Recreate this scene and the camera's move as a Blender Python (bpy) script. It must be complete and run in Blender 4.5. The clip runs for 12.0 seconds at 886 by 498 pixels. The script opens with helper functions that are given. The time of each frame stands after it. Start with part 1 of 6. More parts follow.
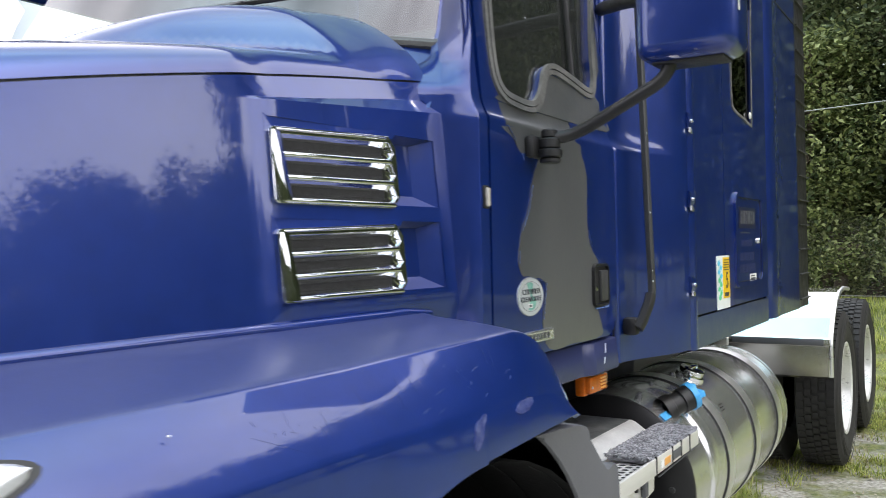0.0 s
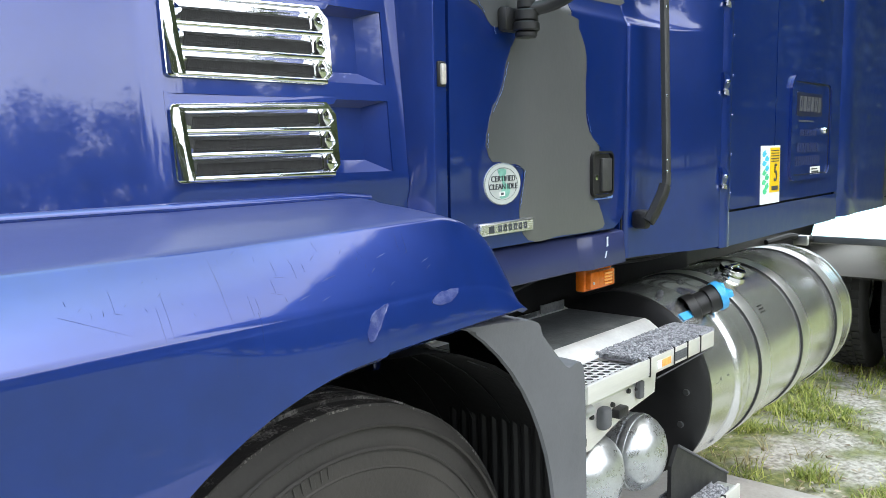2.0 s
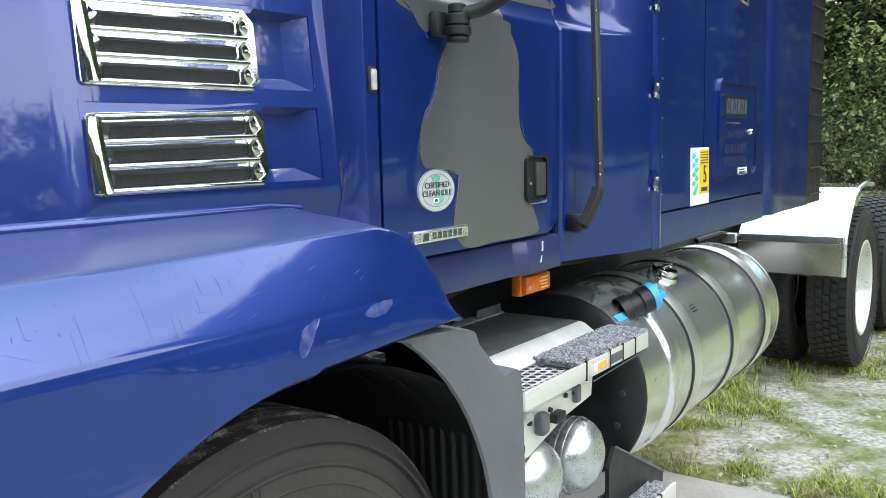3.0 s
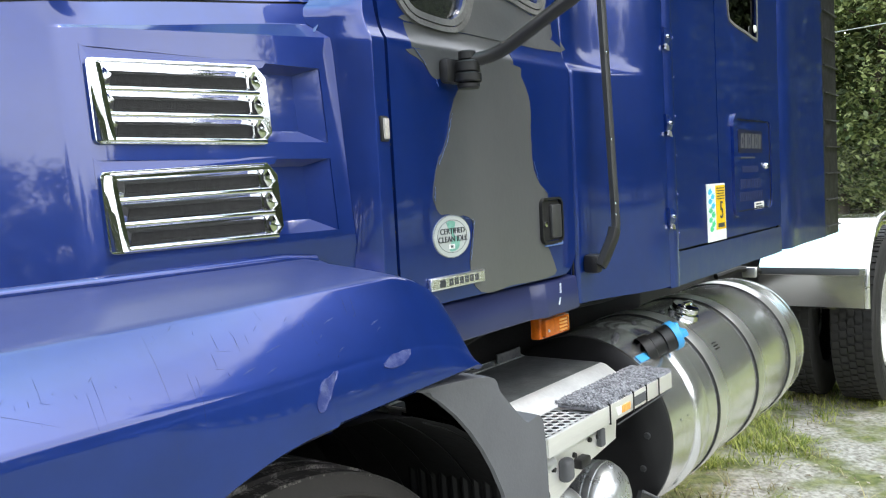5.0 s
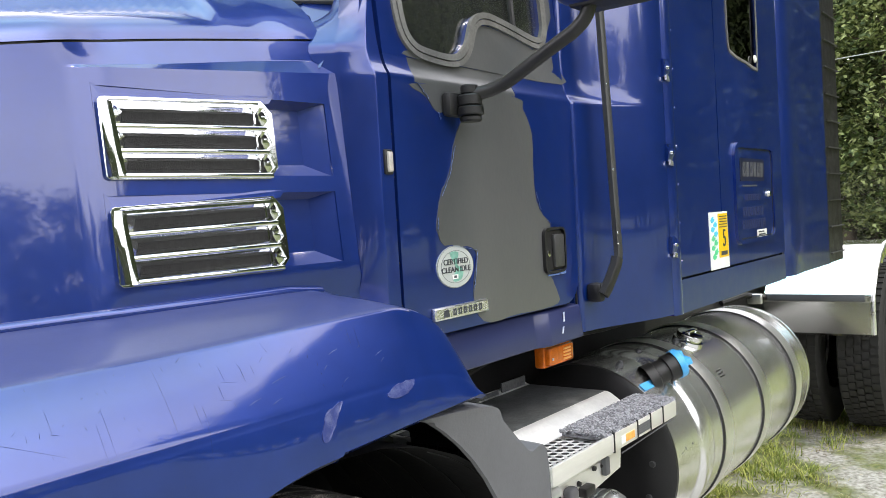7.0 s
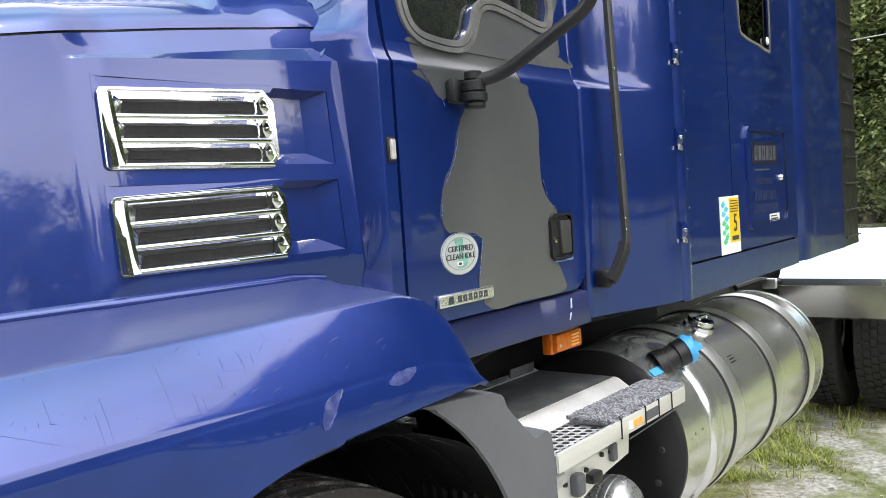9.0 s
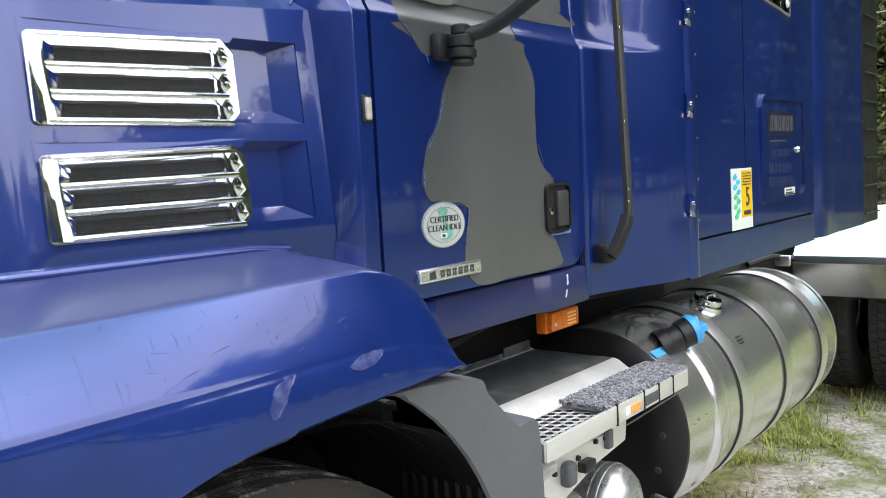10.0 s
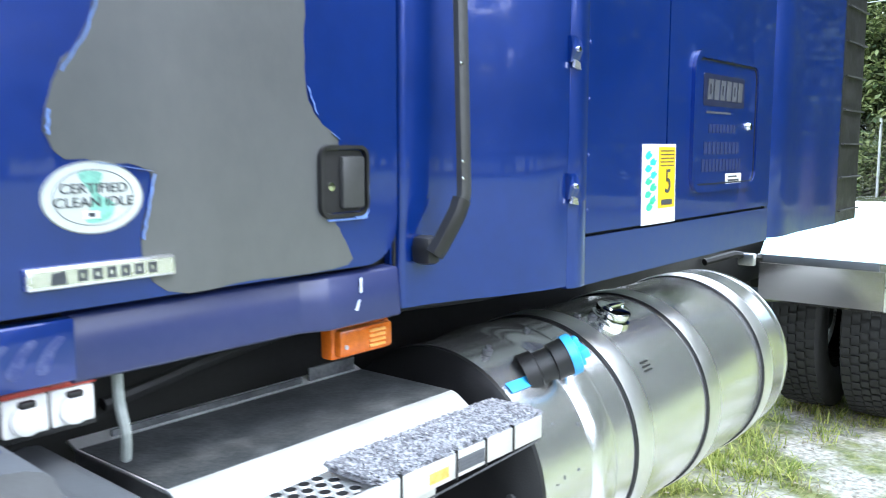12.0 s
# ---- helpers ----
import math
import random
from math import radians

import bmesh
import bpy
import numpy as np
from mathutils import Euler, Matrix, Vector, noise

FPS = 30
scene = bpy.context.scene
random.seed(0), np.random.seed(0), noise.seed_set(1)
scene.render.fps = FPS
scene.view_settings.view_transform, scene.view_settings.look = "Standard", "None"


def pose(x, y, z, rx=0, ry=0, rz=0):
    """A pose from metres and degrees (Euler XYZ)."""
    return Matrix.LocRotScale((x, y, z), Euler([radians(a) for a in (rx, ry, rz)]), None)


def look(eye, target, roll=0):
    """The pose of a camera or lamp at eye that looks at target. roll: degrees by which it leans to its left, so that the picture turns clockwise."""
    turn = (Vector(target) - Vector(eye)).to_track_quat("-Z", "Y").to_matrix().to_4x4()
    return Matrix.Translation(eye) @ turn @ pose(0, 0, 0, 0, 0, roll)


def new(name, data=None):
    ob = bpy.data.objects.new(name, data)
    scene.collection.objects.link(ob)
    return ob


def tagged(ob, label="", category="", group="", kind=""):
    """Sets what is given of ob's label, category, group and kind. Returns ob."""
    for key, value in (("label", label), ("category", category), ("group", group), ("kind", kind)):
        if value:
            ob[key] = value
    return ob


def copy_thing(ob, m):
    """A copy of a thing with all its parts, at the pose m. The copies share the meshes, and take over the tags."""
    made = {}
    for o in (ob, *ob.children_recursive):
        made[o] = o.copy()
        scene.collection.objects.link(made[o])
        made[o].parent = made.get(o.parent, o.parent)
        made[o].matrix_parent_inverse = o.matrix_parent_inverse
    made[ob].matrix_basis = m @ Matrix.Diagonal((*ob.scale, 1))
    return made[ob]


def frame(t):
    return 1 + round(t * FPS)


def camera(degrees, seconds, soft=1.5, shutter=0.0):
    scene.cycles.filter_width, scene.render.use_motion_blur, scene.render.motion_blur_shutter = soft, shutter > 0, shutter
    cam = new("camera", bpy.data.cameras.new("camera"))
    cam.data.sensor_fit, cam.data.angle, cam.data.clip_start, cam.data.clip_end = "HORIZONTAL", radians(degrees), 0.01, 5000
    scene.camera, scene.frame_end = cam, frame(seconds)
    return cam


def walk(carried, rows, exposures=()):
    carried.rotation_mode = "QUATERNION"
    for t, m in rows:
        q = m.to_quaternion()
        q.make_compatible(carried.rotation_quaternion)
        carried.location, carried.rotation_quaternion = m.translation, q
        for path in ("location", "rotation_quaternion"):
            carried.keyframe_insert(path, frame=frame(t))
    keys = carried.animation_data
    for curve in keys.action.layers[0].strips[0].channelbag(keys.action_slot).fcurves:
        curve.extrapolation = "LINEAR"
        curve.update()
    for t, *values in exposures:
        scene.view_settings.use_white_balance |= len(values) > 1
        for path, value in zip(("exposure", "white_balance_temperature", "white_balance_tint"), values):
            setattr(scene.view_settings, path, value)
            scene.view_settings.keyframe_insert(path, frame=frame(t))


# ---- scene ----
cam = camera(55.4, 12.0, soft=0.8, shutter=0.4)
EXPOSURES = [(0, -0.65, 6500, 13), (1, -0.36, 6560, 12), (1.5, -0.51, 6340, 10), (2, -0.25, 6260, 8), (3, -0.27, 6210, 7), (5, -0.3, 6350, 9), (5.5, -0.39, 6650, 12),
             (7, -0.33, 6670, 12), (9.5, -0.36, 6610, 12), (10, -0.5, 6500, 12), (10.5, -0.17, 6020, 6), (11, 0.31, 5990, 6), (12, 0.39, 5660, 9)]
PATH = [
    (0, (-1.549, -0.869, 1.506), (0.144, 0.196, 1.507), -1.2),
    (0.5, (-1.395, -0.973, 1.478), (0.274, 0.129, 1.48), -0.7),
    (1, (-1.302, -1.069, 1.482), (0.231, 0.211, 1.381), -0.7),
    (1.5, (-1.275, -1.073, 1.473), (0.223, 0.234, 1.257), -0.9),
    (2, (-1.274, -1.072, 1.473), (0.247, 0.204, 1.234), -0.9),
    (2.5, (-1.271, -1.069, 1.474), (0.276, 0.173, 1.219), -0.7),
    (3, (-1.246, -1.057, 1.486), (0.367, 0.101, 1.244), -1.3),
    (4.8, (-1.234, -1.061, 1.491), (0.375, 0.116, 1.322), -2.9),
    (5, (-1.237, -1.052, 1.495), (0.362, 0.141, 1.352), -3.1),
    (5.5, (-1.246, -1.06, 1.495), (0.332, 0.166, 1.407), -3.3),
    (6, (-1.25, -1.059, 1.497), (0.322, 0.175, 1.421), -3.4),
    (6.5, (-1.249, -1.06, 1.497), (0.331, 0.164, 1.428), -3.4),
    (7, (-1.252, -1.072, 1.503), (0.343, 0.133, 1.425), -3.4),
    (7.2, (-1.254, -1.073, 1.494), (0.345, 0.125, 1.42), -3.8),
    (8.8, (-1.243, -1.073, 1.493), (0.323, 0.166, 1.377), -3.9),
    (9, (-1.235, -1.091, 1.505), (0.333, 0.145, 1.395), -3.8),
    (9.5, (-1.19, -1.091, 1.495), (0.361, 0.166, 1.377), -4.1),
    (10, (-1.086, -1.051, 1.492), (0.457, 0.21, 1.316), -3.0),
    (10.5, (-0.921, -0.968, 1.499), (0.715, 0.156, 1.259), -1.3),
    (11, (-0.72, -0.989, 1.482), (0.891, 0.179, 1.279), -1.3),
    (11.5, (-0.516, -1.026, 1.506), (0.997, 0.265, 1.293), -1.0),
    (12, (-0.326, -1.001, 1.455), (1.206, 0.262, 1.215), -0.0),
]
walk(cam, [(t, look(eye, target, roll)) for t, eye, target, roll in PATH], EXPOSURES)

# ---- world and light ----
SUN_EL, SUN_AZ = radians(58), radians(-72)      # azimuth from +x towards +y
to_sun = Vector((math.cos(SUN_EL) * math.cos(SUN_AZ), math.cos(SUN_EL) * math.sin(SUN_AZ), math.sin(SUN_EL)))
world = bpy.data.worlds.new("sky")
scene.world = world
world.use_nodes = True
wn, wl = world.node_tree.nodes, world.node_tree.links
wn.clear()
sky = wn.new("ShaderNodeTexSky")
sky.sky_type, sky.sun_disc = "NISHITA", False
sky.sun_elevation, sky.sun_rotation = SUN_EL, radians(90) - SUN_AZ
sky.air_density, sky.dust_density, sky.ozone_density = 1.0, 3.0, 1.0
cloud = wn.new("ShaderNodeTexNoise")
cloud.inputs["Scale"].default_value, cloud.inputs["Detail"].default_value = 2.2, 6.0
geo = wn.new("ShaderNodeTexCoord")
drift = wn.new("ShaderNodeMapping")
drift.inputs["Location"].default_value = (0.6, 0.2, 0.0)
wl.new(geo.outputs["Generated"], drift.inputs["Vector"])
wl.new(drift.outputs["Vector"], cloud.inputs["Vector"])
cramp = wn.new("ShaderNodeValToRGB")
cramp.color_ramp.elements[0].position, cramp.color_ramp.elements[0].color = 0.10, (0, 0, 0, 1)
cramp.color_ramp.elements[1].position, cramp.color_ramp.elements[1].color = 0.68, (1, 1, 1, 1)
wl.new(cloud.outputs["Fac"], cramp.inputs["Fac"])
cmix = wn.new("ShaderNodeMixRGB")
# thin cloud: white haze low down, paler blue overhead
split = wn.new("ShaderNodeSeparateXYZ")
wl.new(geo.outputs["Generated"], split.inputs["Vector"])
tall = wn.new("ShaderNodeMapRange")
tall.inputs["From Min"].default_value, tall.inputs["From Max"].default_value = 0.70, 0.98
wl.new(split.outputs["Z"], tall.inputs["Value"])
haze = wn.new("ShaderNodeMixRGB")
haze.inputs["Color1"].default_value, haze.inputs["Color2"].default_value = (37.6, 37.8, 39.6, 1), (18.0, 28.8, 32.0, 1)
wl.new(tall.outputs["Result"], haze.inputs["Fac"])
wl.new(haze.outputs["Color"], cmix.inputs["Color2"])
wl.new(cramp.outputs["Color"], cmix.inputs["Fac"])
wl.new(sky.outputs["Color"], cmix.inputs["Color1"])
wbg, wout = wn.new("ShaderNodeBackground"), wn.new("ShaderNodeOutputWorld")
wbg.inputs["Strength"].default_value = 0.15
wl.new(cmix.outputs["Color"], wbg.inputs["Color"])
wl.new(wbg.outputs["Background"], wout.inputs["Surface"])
sun_data = bpy.data.lights.new("sun", "SUN")
sun_data.energy, sun_data.angle, sun_data.color = 1.9, radians(11.0), (1.0, 0.88, 0.74)
sun = new("sun", sun_data)
sun.matrix_world = look(to_sun * 40, (0, 0, 0))


# ---- materials ----
def mat(name, color, rough=0.5, metal=0.0, var=0.0, scale=8.0, bump=0.0, bscale=60.0, coat=0.0, coat_rough=0.03,
        color2=None, spread=(0.35, 0.65), detail=5.0, rvar=0.0, spec=0.5, stretch=(1, 1, 1), random=0.0):
    """A principled surface with noise in colour, roughness and relief, in object space (metres)."""
    m = bpy.data.materials.new(name)
    m.use_nodes = True
    n, l = m.node_tree.nodes, m.node_tree.links
    b = n["Principled BSDF"]
    b.inputs["Roughness"].default_value, b.inputs["Metallic"].default_value = rough, metal
    b.inputs["Coat Weight"].default_value, b.inputs["Coat Roughness"].default_value = coat, coat_rough
    b.inputs["Specular IOR Level"].default_value = spec
    b.inputs["Base Color"].default_value = (*color, 1)
    tc = n.new("ShaderNodeTexCoord")
    mp = n.new("ShaderNodeMapping")
    mp.inputs["Scale"].default_value = stretch
    l.new(tc.outputs["Object"], mp.inputs["Vector"])
    if var or color2:
        t1, t2 = n.new("ShaderNodeTexNoise"), n.new("ShaderNodeTexNoise")
        t1.inputs["Scale"].default_value, t1.inputs["Detail"].default_value = scale, detail
        t2.inputs["Scale"].default_value, t2.inputs["Detail"].default_value = scale * 9, 3.0
        l.new(mp.outputs["Vector"], t1.inputs["Vector"])
        l.new(mp.outputs["Vector"], t2.inputs["Vector"])
        add = n.new("ShaderNodeMath")
        add.operation = "MULTIPLY_ADD"
        add.inputs[1].default_value, add.inputs[2].default_value = 0.35, 0.0
        l.new(t2.outputs["Fac"], add.inputs[0])
        s = n.new("ShaderNodeMath")
        s.operation = "MULTIPLY_ADD"
        s.inputs[1].default_value = 0.65
        l.new(t1.outputs["Fac"], s.inputs[0])
        l.new(add.outputs[0], s.inputs[2])
        fac = s.outputs[0]
        if random:
            oi = n.new("ShaderNodeNewGeometry")
            r = n.new("ShaderNodeMath")
            r.operation = "MULTIPLY_ADD"
            r.inputs[1].default_value = random
            l.new(oi.outputs["Random Per Island"], r.inputs[0])
            l.new(fac, r.inputs[2])
            o2 = n.new("ShaderNodeMath")
            o2.operation = "SUBTRACT"
            o2.inputs[1].default_value = random * 0.5
            l.new(r.outputs[0], o2.inputs[0])
            fac = o2.outputs[0]
        ramp = n.new("ShaderNodeValToRGB")
        c2 = color2 or tuple(min(1, c * (1 + var)) for c in color)
        c1 = color if color2 else tuple(c * (1 - var) for c in color)
        ramp.color_ramp.elements[0].position, ramp.color_ramp.elements[0].color = spread[0], (*c1, 1)
        ramp.color_ramp.elements[1].position, ramp.color_ramp.elements[1].color = spread[1], (*c2, 1)
        l.new(fac, ramp.inputs["Fac"])
        l.new(ramp.outputs["Color"], b.inputs["Base Color"])
        if rvar:
            mr = n.new("ShaderNodeMapRange")
            mr.inputs["From Min"].default_value, mr.inputs["From Max"].default_value = spread
            mr.inputs["To Min"].default_value, mr.inputs["To Max"].default_value = rough - rvar, rough + rvar
            l.new(fac, mr.inputs["Value"])
            l.new(mr.outputs["Result"], b.inputs["Roughness"])
    if bump:
        t3 = n.new("ShaderNodeTexNoise")
        t3.inputs["Scale"].default_value, t3.inputs["Detail"].default_value = bscale, 4.0
        l.new(mp.outputs["Vector"], t3.inputs["Vector"])
        bp = n.new("ShaderNodeBump")
        bp.inputs["Strength"].default_value, bp.inputs["Distance"].default_value = bump, 0.01
        l.new(t3.outputs["Fac"], bp.inputs["Height"])
        l.new(bp.outputs["Normal"], b.inputs["Normal"])
    return m


PAINT = mat("blue_paint", (0.0010, 0.0225, 0.184), 0.345, 0.41, var=0.12, scale=3.0, coat=1.0, coat_rough=0.03, bump=0.006, bscale=9, rvar=0.05)
PAINT.node_tree.nodes["Principled BSDF"].inputs["Coat IOR"].default_value = 1.66
DUSTY = mat("dusty_blue_paint", (0.015, 0.029, 0.140), 0.55, 0.1, color2=(0.040, 0.052, 0.155), scale=5.0, spread=(0.3, 0.75), coat=0.5, coat_rough=0.28, bump=0.02, bscale=160, rvar=0.08)
# darker copy of the dusty paint, used on the recessed sill alone
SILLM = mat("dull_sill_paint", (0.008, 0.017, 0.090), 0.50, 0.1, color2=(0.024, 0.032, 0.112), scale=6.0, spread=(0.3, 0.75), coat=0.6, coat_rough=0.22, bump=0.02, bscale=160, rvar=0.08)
PRIMER = mat("grey_primer", (0.084, 0.087, 0.091), 0.36, 0.0, var=0.10, scale=4.0, bump=0.03, bscale=90, rvar=0.08, stretch=(1, 1, 0.7), coat=1.0, coat_rough=0.26)
FILM = mat("peeled_film_edge", (0.20, 0.32, 0.72), 0.35, var=0.2, scale=30)
FILMW = mat("torn_clear_film", (0.42, 0.48, 0.66), 0.35, color2=(0.70, 0.74, 0.82), scale=90)
CHROME = mat("chrome", (0.86, 0.87, 0.88), 0.055, 1.0, var=0.04, scale=20, rvar=0.02)
ALU = mat("polished_aluminium", (0.92, 0.92, 0.92), 0.31, 0.93, var=0.05, scale=3, bump=0.007, bscale=11, rvar=0.05, stretch=(0.5, 2, 2))
WEATHERED = mat("weathered_aluminium_top", (0.075, 0.082, 0.085), 0.5, 0.35, color2=(0.25, 0.26, 0.265), scale=16, spread=(0.42, 0.80), bump=0.14, bscale=90, rvar=0.08)
ALU_DULL = mat("dull_aluminium", (0.72, 0.73, 0.73), 0.40, 1.0, var=0.14, scale=9, bump=0.05, bscale=120, rvar=0.10)
STEEL = mat("galvanised_tread", (0.74, 0.74, 0.73), 0.42, 0.8, var=0.15, scale=25, bump=0.08, bscale=150, rvar=0.12)
MESHM = mat("black_grille_mesh", (0.022, 0.022, 0.023), 0.7, 0.0, var=0.3, scale=90, bump=0.5, bscale=500)
BLACK = mat("black_plastic", (0.011, 0.011, 0.012), 0.45, 0.0, var=0.25, scale=20, bump=0.06, bscale=200, rvar=0.1)
GREYP = mat("grey_plastic", (0.105, 0.109, 0.118), 0.58, 0.0, var=0.12, scale=7, bump=0.06, bscale=180, rvar=0.08)
RAILM = mat("dark_grey_rail", (0.045, 0.046, 0.047), 0.42, 0.0, var=0.15, scale=10, bump=0.05, bscale=160)
CHASSIS = mat("black_chassis", (0.007, 0.007, 0.008), 0.6, 0.0, var=0.4, scale=8, bump=0.1, bscale=60)
RUBBER = mat("tyre_rubber", (0.019, 0.0185, 0.018), 0.75, 0.0, var=0.3, scale=12, bump=0.15, bscale=110, rvar=0.1)
TYREWALL = mat("dusty_tyre_wall", (0.040, 0.037, 0.033), 0.72, 0.0, var=0.22, scale=9, bump=0.12, bscale=110, rvar=0.08)
DIRTY = mat("scuffed_tyre_shoulder", (0.035, 0.033, 0.031), 0.85, 0.0, color2=(0.34, 0.32, 0.30), scale=22, spread=(0.52, 0.66), bump=0.4, bscale=70)
CARPET = mat("grey_carpet", (0.16, 0.16, 0.175), 0.95, 0.0, color2=(0.40, 0.40, 0.43), scale=70, spread=(0.35, 0.62), bump=0.5, bscale=300, random=0.5)
ORANGE = mat("amber_lens", (0.58, 0.130, 0.008), 0.22, 0.0, var=0.2, scale=60, coat=0.6, bump=0.12, bscale=200)
AMBER = mat("pale_amber_reflector", (0.80, 0.30, 0.04), 0.3, 0.0, color2=(0.86, 0.48, 0.14), scale=90, coat=0.4)
REDM = mat("red_trim", (0.45, 0.05, 0.03), 0.4, var=0.2, scale=30)
WHITE = mat("white_plastic", (0.76, 0.76, 0.74), 0.4, var=0.06, scale=20)
LENS = mat("clear_lamp_lens", (0.50, 0.47, 0.43), 0.12, 0.1, var=0.25, scale=60, coat=0.8)
BADGEW = mat("silver_white_foil", (0.66, 0.70, 0.72), 0.22, 0.35, color2=(0.74, 0.78, 0.76), scale=14)
BADGEG = mat("green_holographic_foil", (0.30, 0.62, 0.52), 0.25, 0.35, var=0.3, scale=22)
INK = mat("dark_ink", (0.045, 0.05, 0.06), 0.5, var=0.2, scale=40)
YELLOW = mat("yellow_sticker", (0.86, 0.56, 0.012), 0.35, var=0.08, scale=20, coat=0.3)
CYAN = mat("cyan_print", (0.06, 0.52, 0.72), 0.4, var=0.15, scale=20)
GREEN = mat("green_print", (0.07, 0.55, 0.25), 0.4, var=0.15, scale=20)
PALE = mat("pale_print_backing", (0.80, 0.84, 0.82), 0.35, var=0.05, scale=20, coat=0.3)
DEF_BLUE = mat("bright_blue_plastic", (0.07, 0.40, 0.80), 0.35, var=0.1, scale=25, coat=0.2)
RIM = mat("white_wheel", (0.72, 0.72, 0.70), 0.32, 0.35, var=0.12, scale=9, rvar=0.08)
GASKET = mat("dull_grey_gasket", (0.143, 0.143, 0.140), 0.45, var=0.3, scale=16, bump=0.08, bscale=120)
NAMEB = mat("badge_bright_face", (0.84, 0.84, 0.83), 0.26, 0.8, var=0.06, scale=30)
DECAL = mat("dark_decal", (0.012, 0.015, 0.045), 0.35, var=0.2, scale=30, coat=0.5)
DECALS = mat("dull_silver_decal", (0.095, 0.100, 0.118), 0.4, 0.3, var=0.2, scale=30)
DECALB = mat("ghosted_blue_lettering", (0.010, 0.018, 0.080), 0.5, var=0.2, scale=30)
SEAT = mat("green_grey_upholstery", (0.30, 0.40, 0.36), 0.85, var=0.2, scale=30, bump=0.2, bscale=200)
CABIN = mat("cabin_trim", (0.42, 0.46, 0.44), 0.7, var=0.2, scale=10)
LAMPC = mat("headlamp_cover", (0.80, 0.81, 0.82), 0.08, 0.6, var=0.05, scale=20, coat=1.0)
BARK = mat("bark", (0.085, 0.066, 0.050), 0.9, color2=(0.16, 0.13, 0.10), scale=7, bump=0.8, bscale=18, stretch=(1, 1, 0.25))
GALV = mat("galvanised_post", (0.42, 0.43, 0.43), 0.6, 0.25, var=0.15, scale=10)


def leaf_mat(name, a, b, spread=(0.25, 0.75)):
    m = mat(name, a, 0.55, color2=b, scale=0.9, spread=spread, random=0.9, spec=0.3)
    p = m.node_tree.nodes["Principled BSDF"]
    tr = m.node_tree.nodes.new("ShaderNodeBsdfTranslucent")
    mx = m.node_tree.nodes.new("ShaderNodeMixShader")
    mx.inputs["Fac"].default_value = 0.30
    ramp = [n for n in m.node_tree.nodes if n.bl_idname == "ShaderNodeValToRGB"][0]
    out = [n for n in m.node_tree.nodes if n.bl_idname == "ShaderNodeOutputMaterial"][0]
    m.node_tree.links.new(ramp.outputs["Color"], tr.inputs["Color"])
    m.node_tree.links.new(p.outputs[0], mx.inputs[1])
    m.node_tree.links.new(tr.outputs[0], mx.inputs[2])
    m.node_tree.links.new(mx.outputs[0], out.inputs["Surface"])
    return m


LEAF = leaf_mat("oak_leaves", (0.038, 0.058, 0.026), (0.215, 0.255, 0.125))
# darker copy of the oak leaves: crown shade is put into the colour
SHADY = leaf_mat("shade_tinted_oak_leaves", (0.018, 0.030, 0.013), (0.150, 0.185, 0.085))
LEAF2 = leaf_mat("vine_leaves", (0.062, 0.092, 0.032), (0.340, 0.385, 0.160))
GRASS = leaf_mat("grass_blades", (0.16, 0.215, 0.035), (0.50, 0.52, 0.150))
STRAW = leaf_mat("dry_grass", (0.22, 0.19, 0.09), (0.45, 0.40, 0.22))


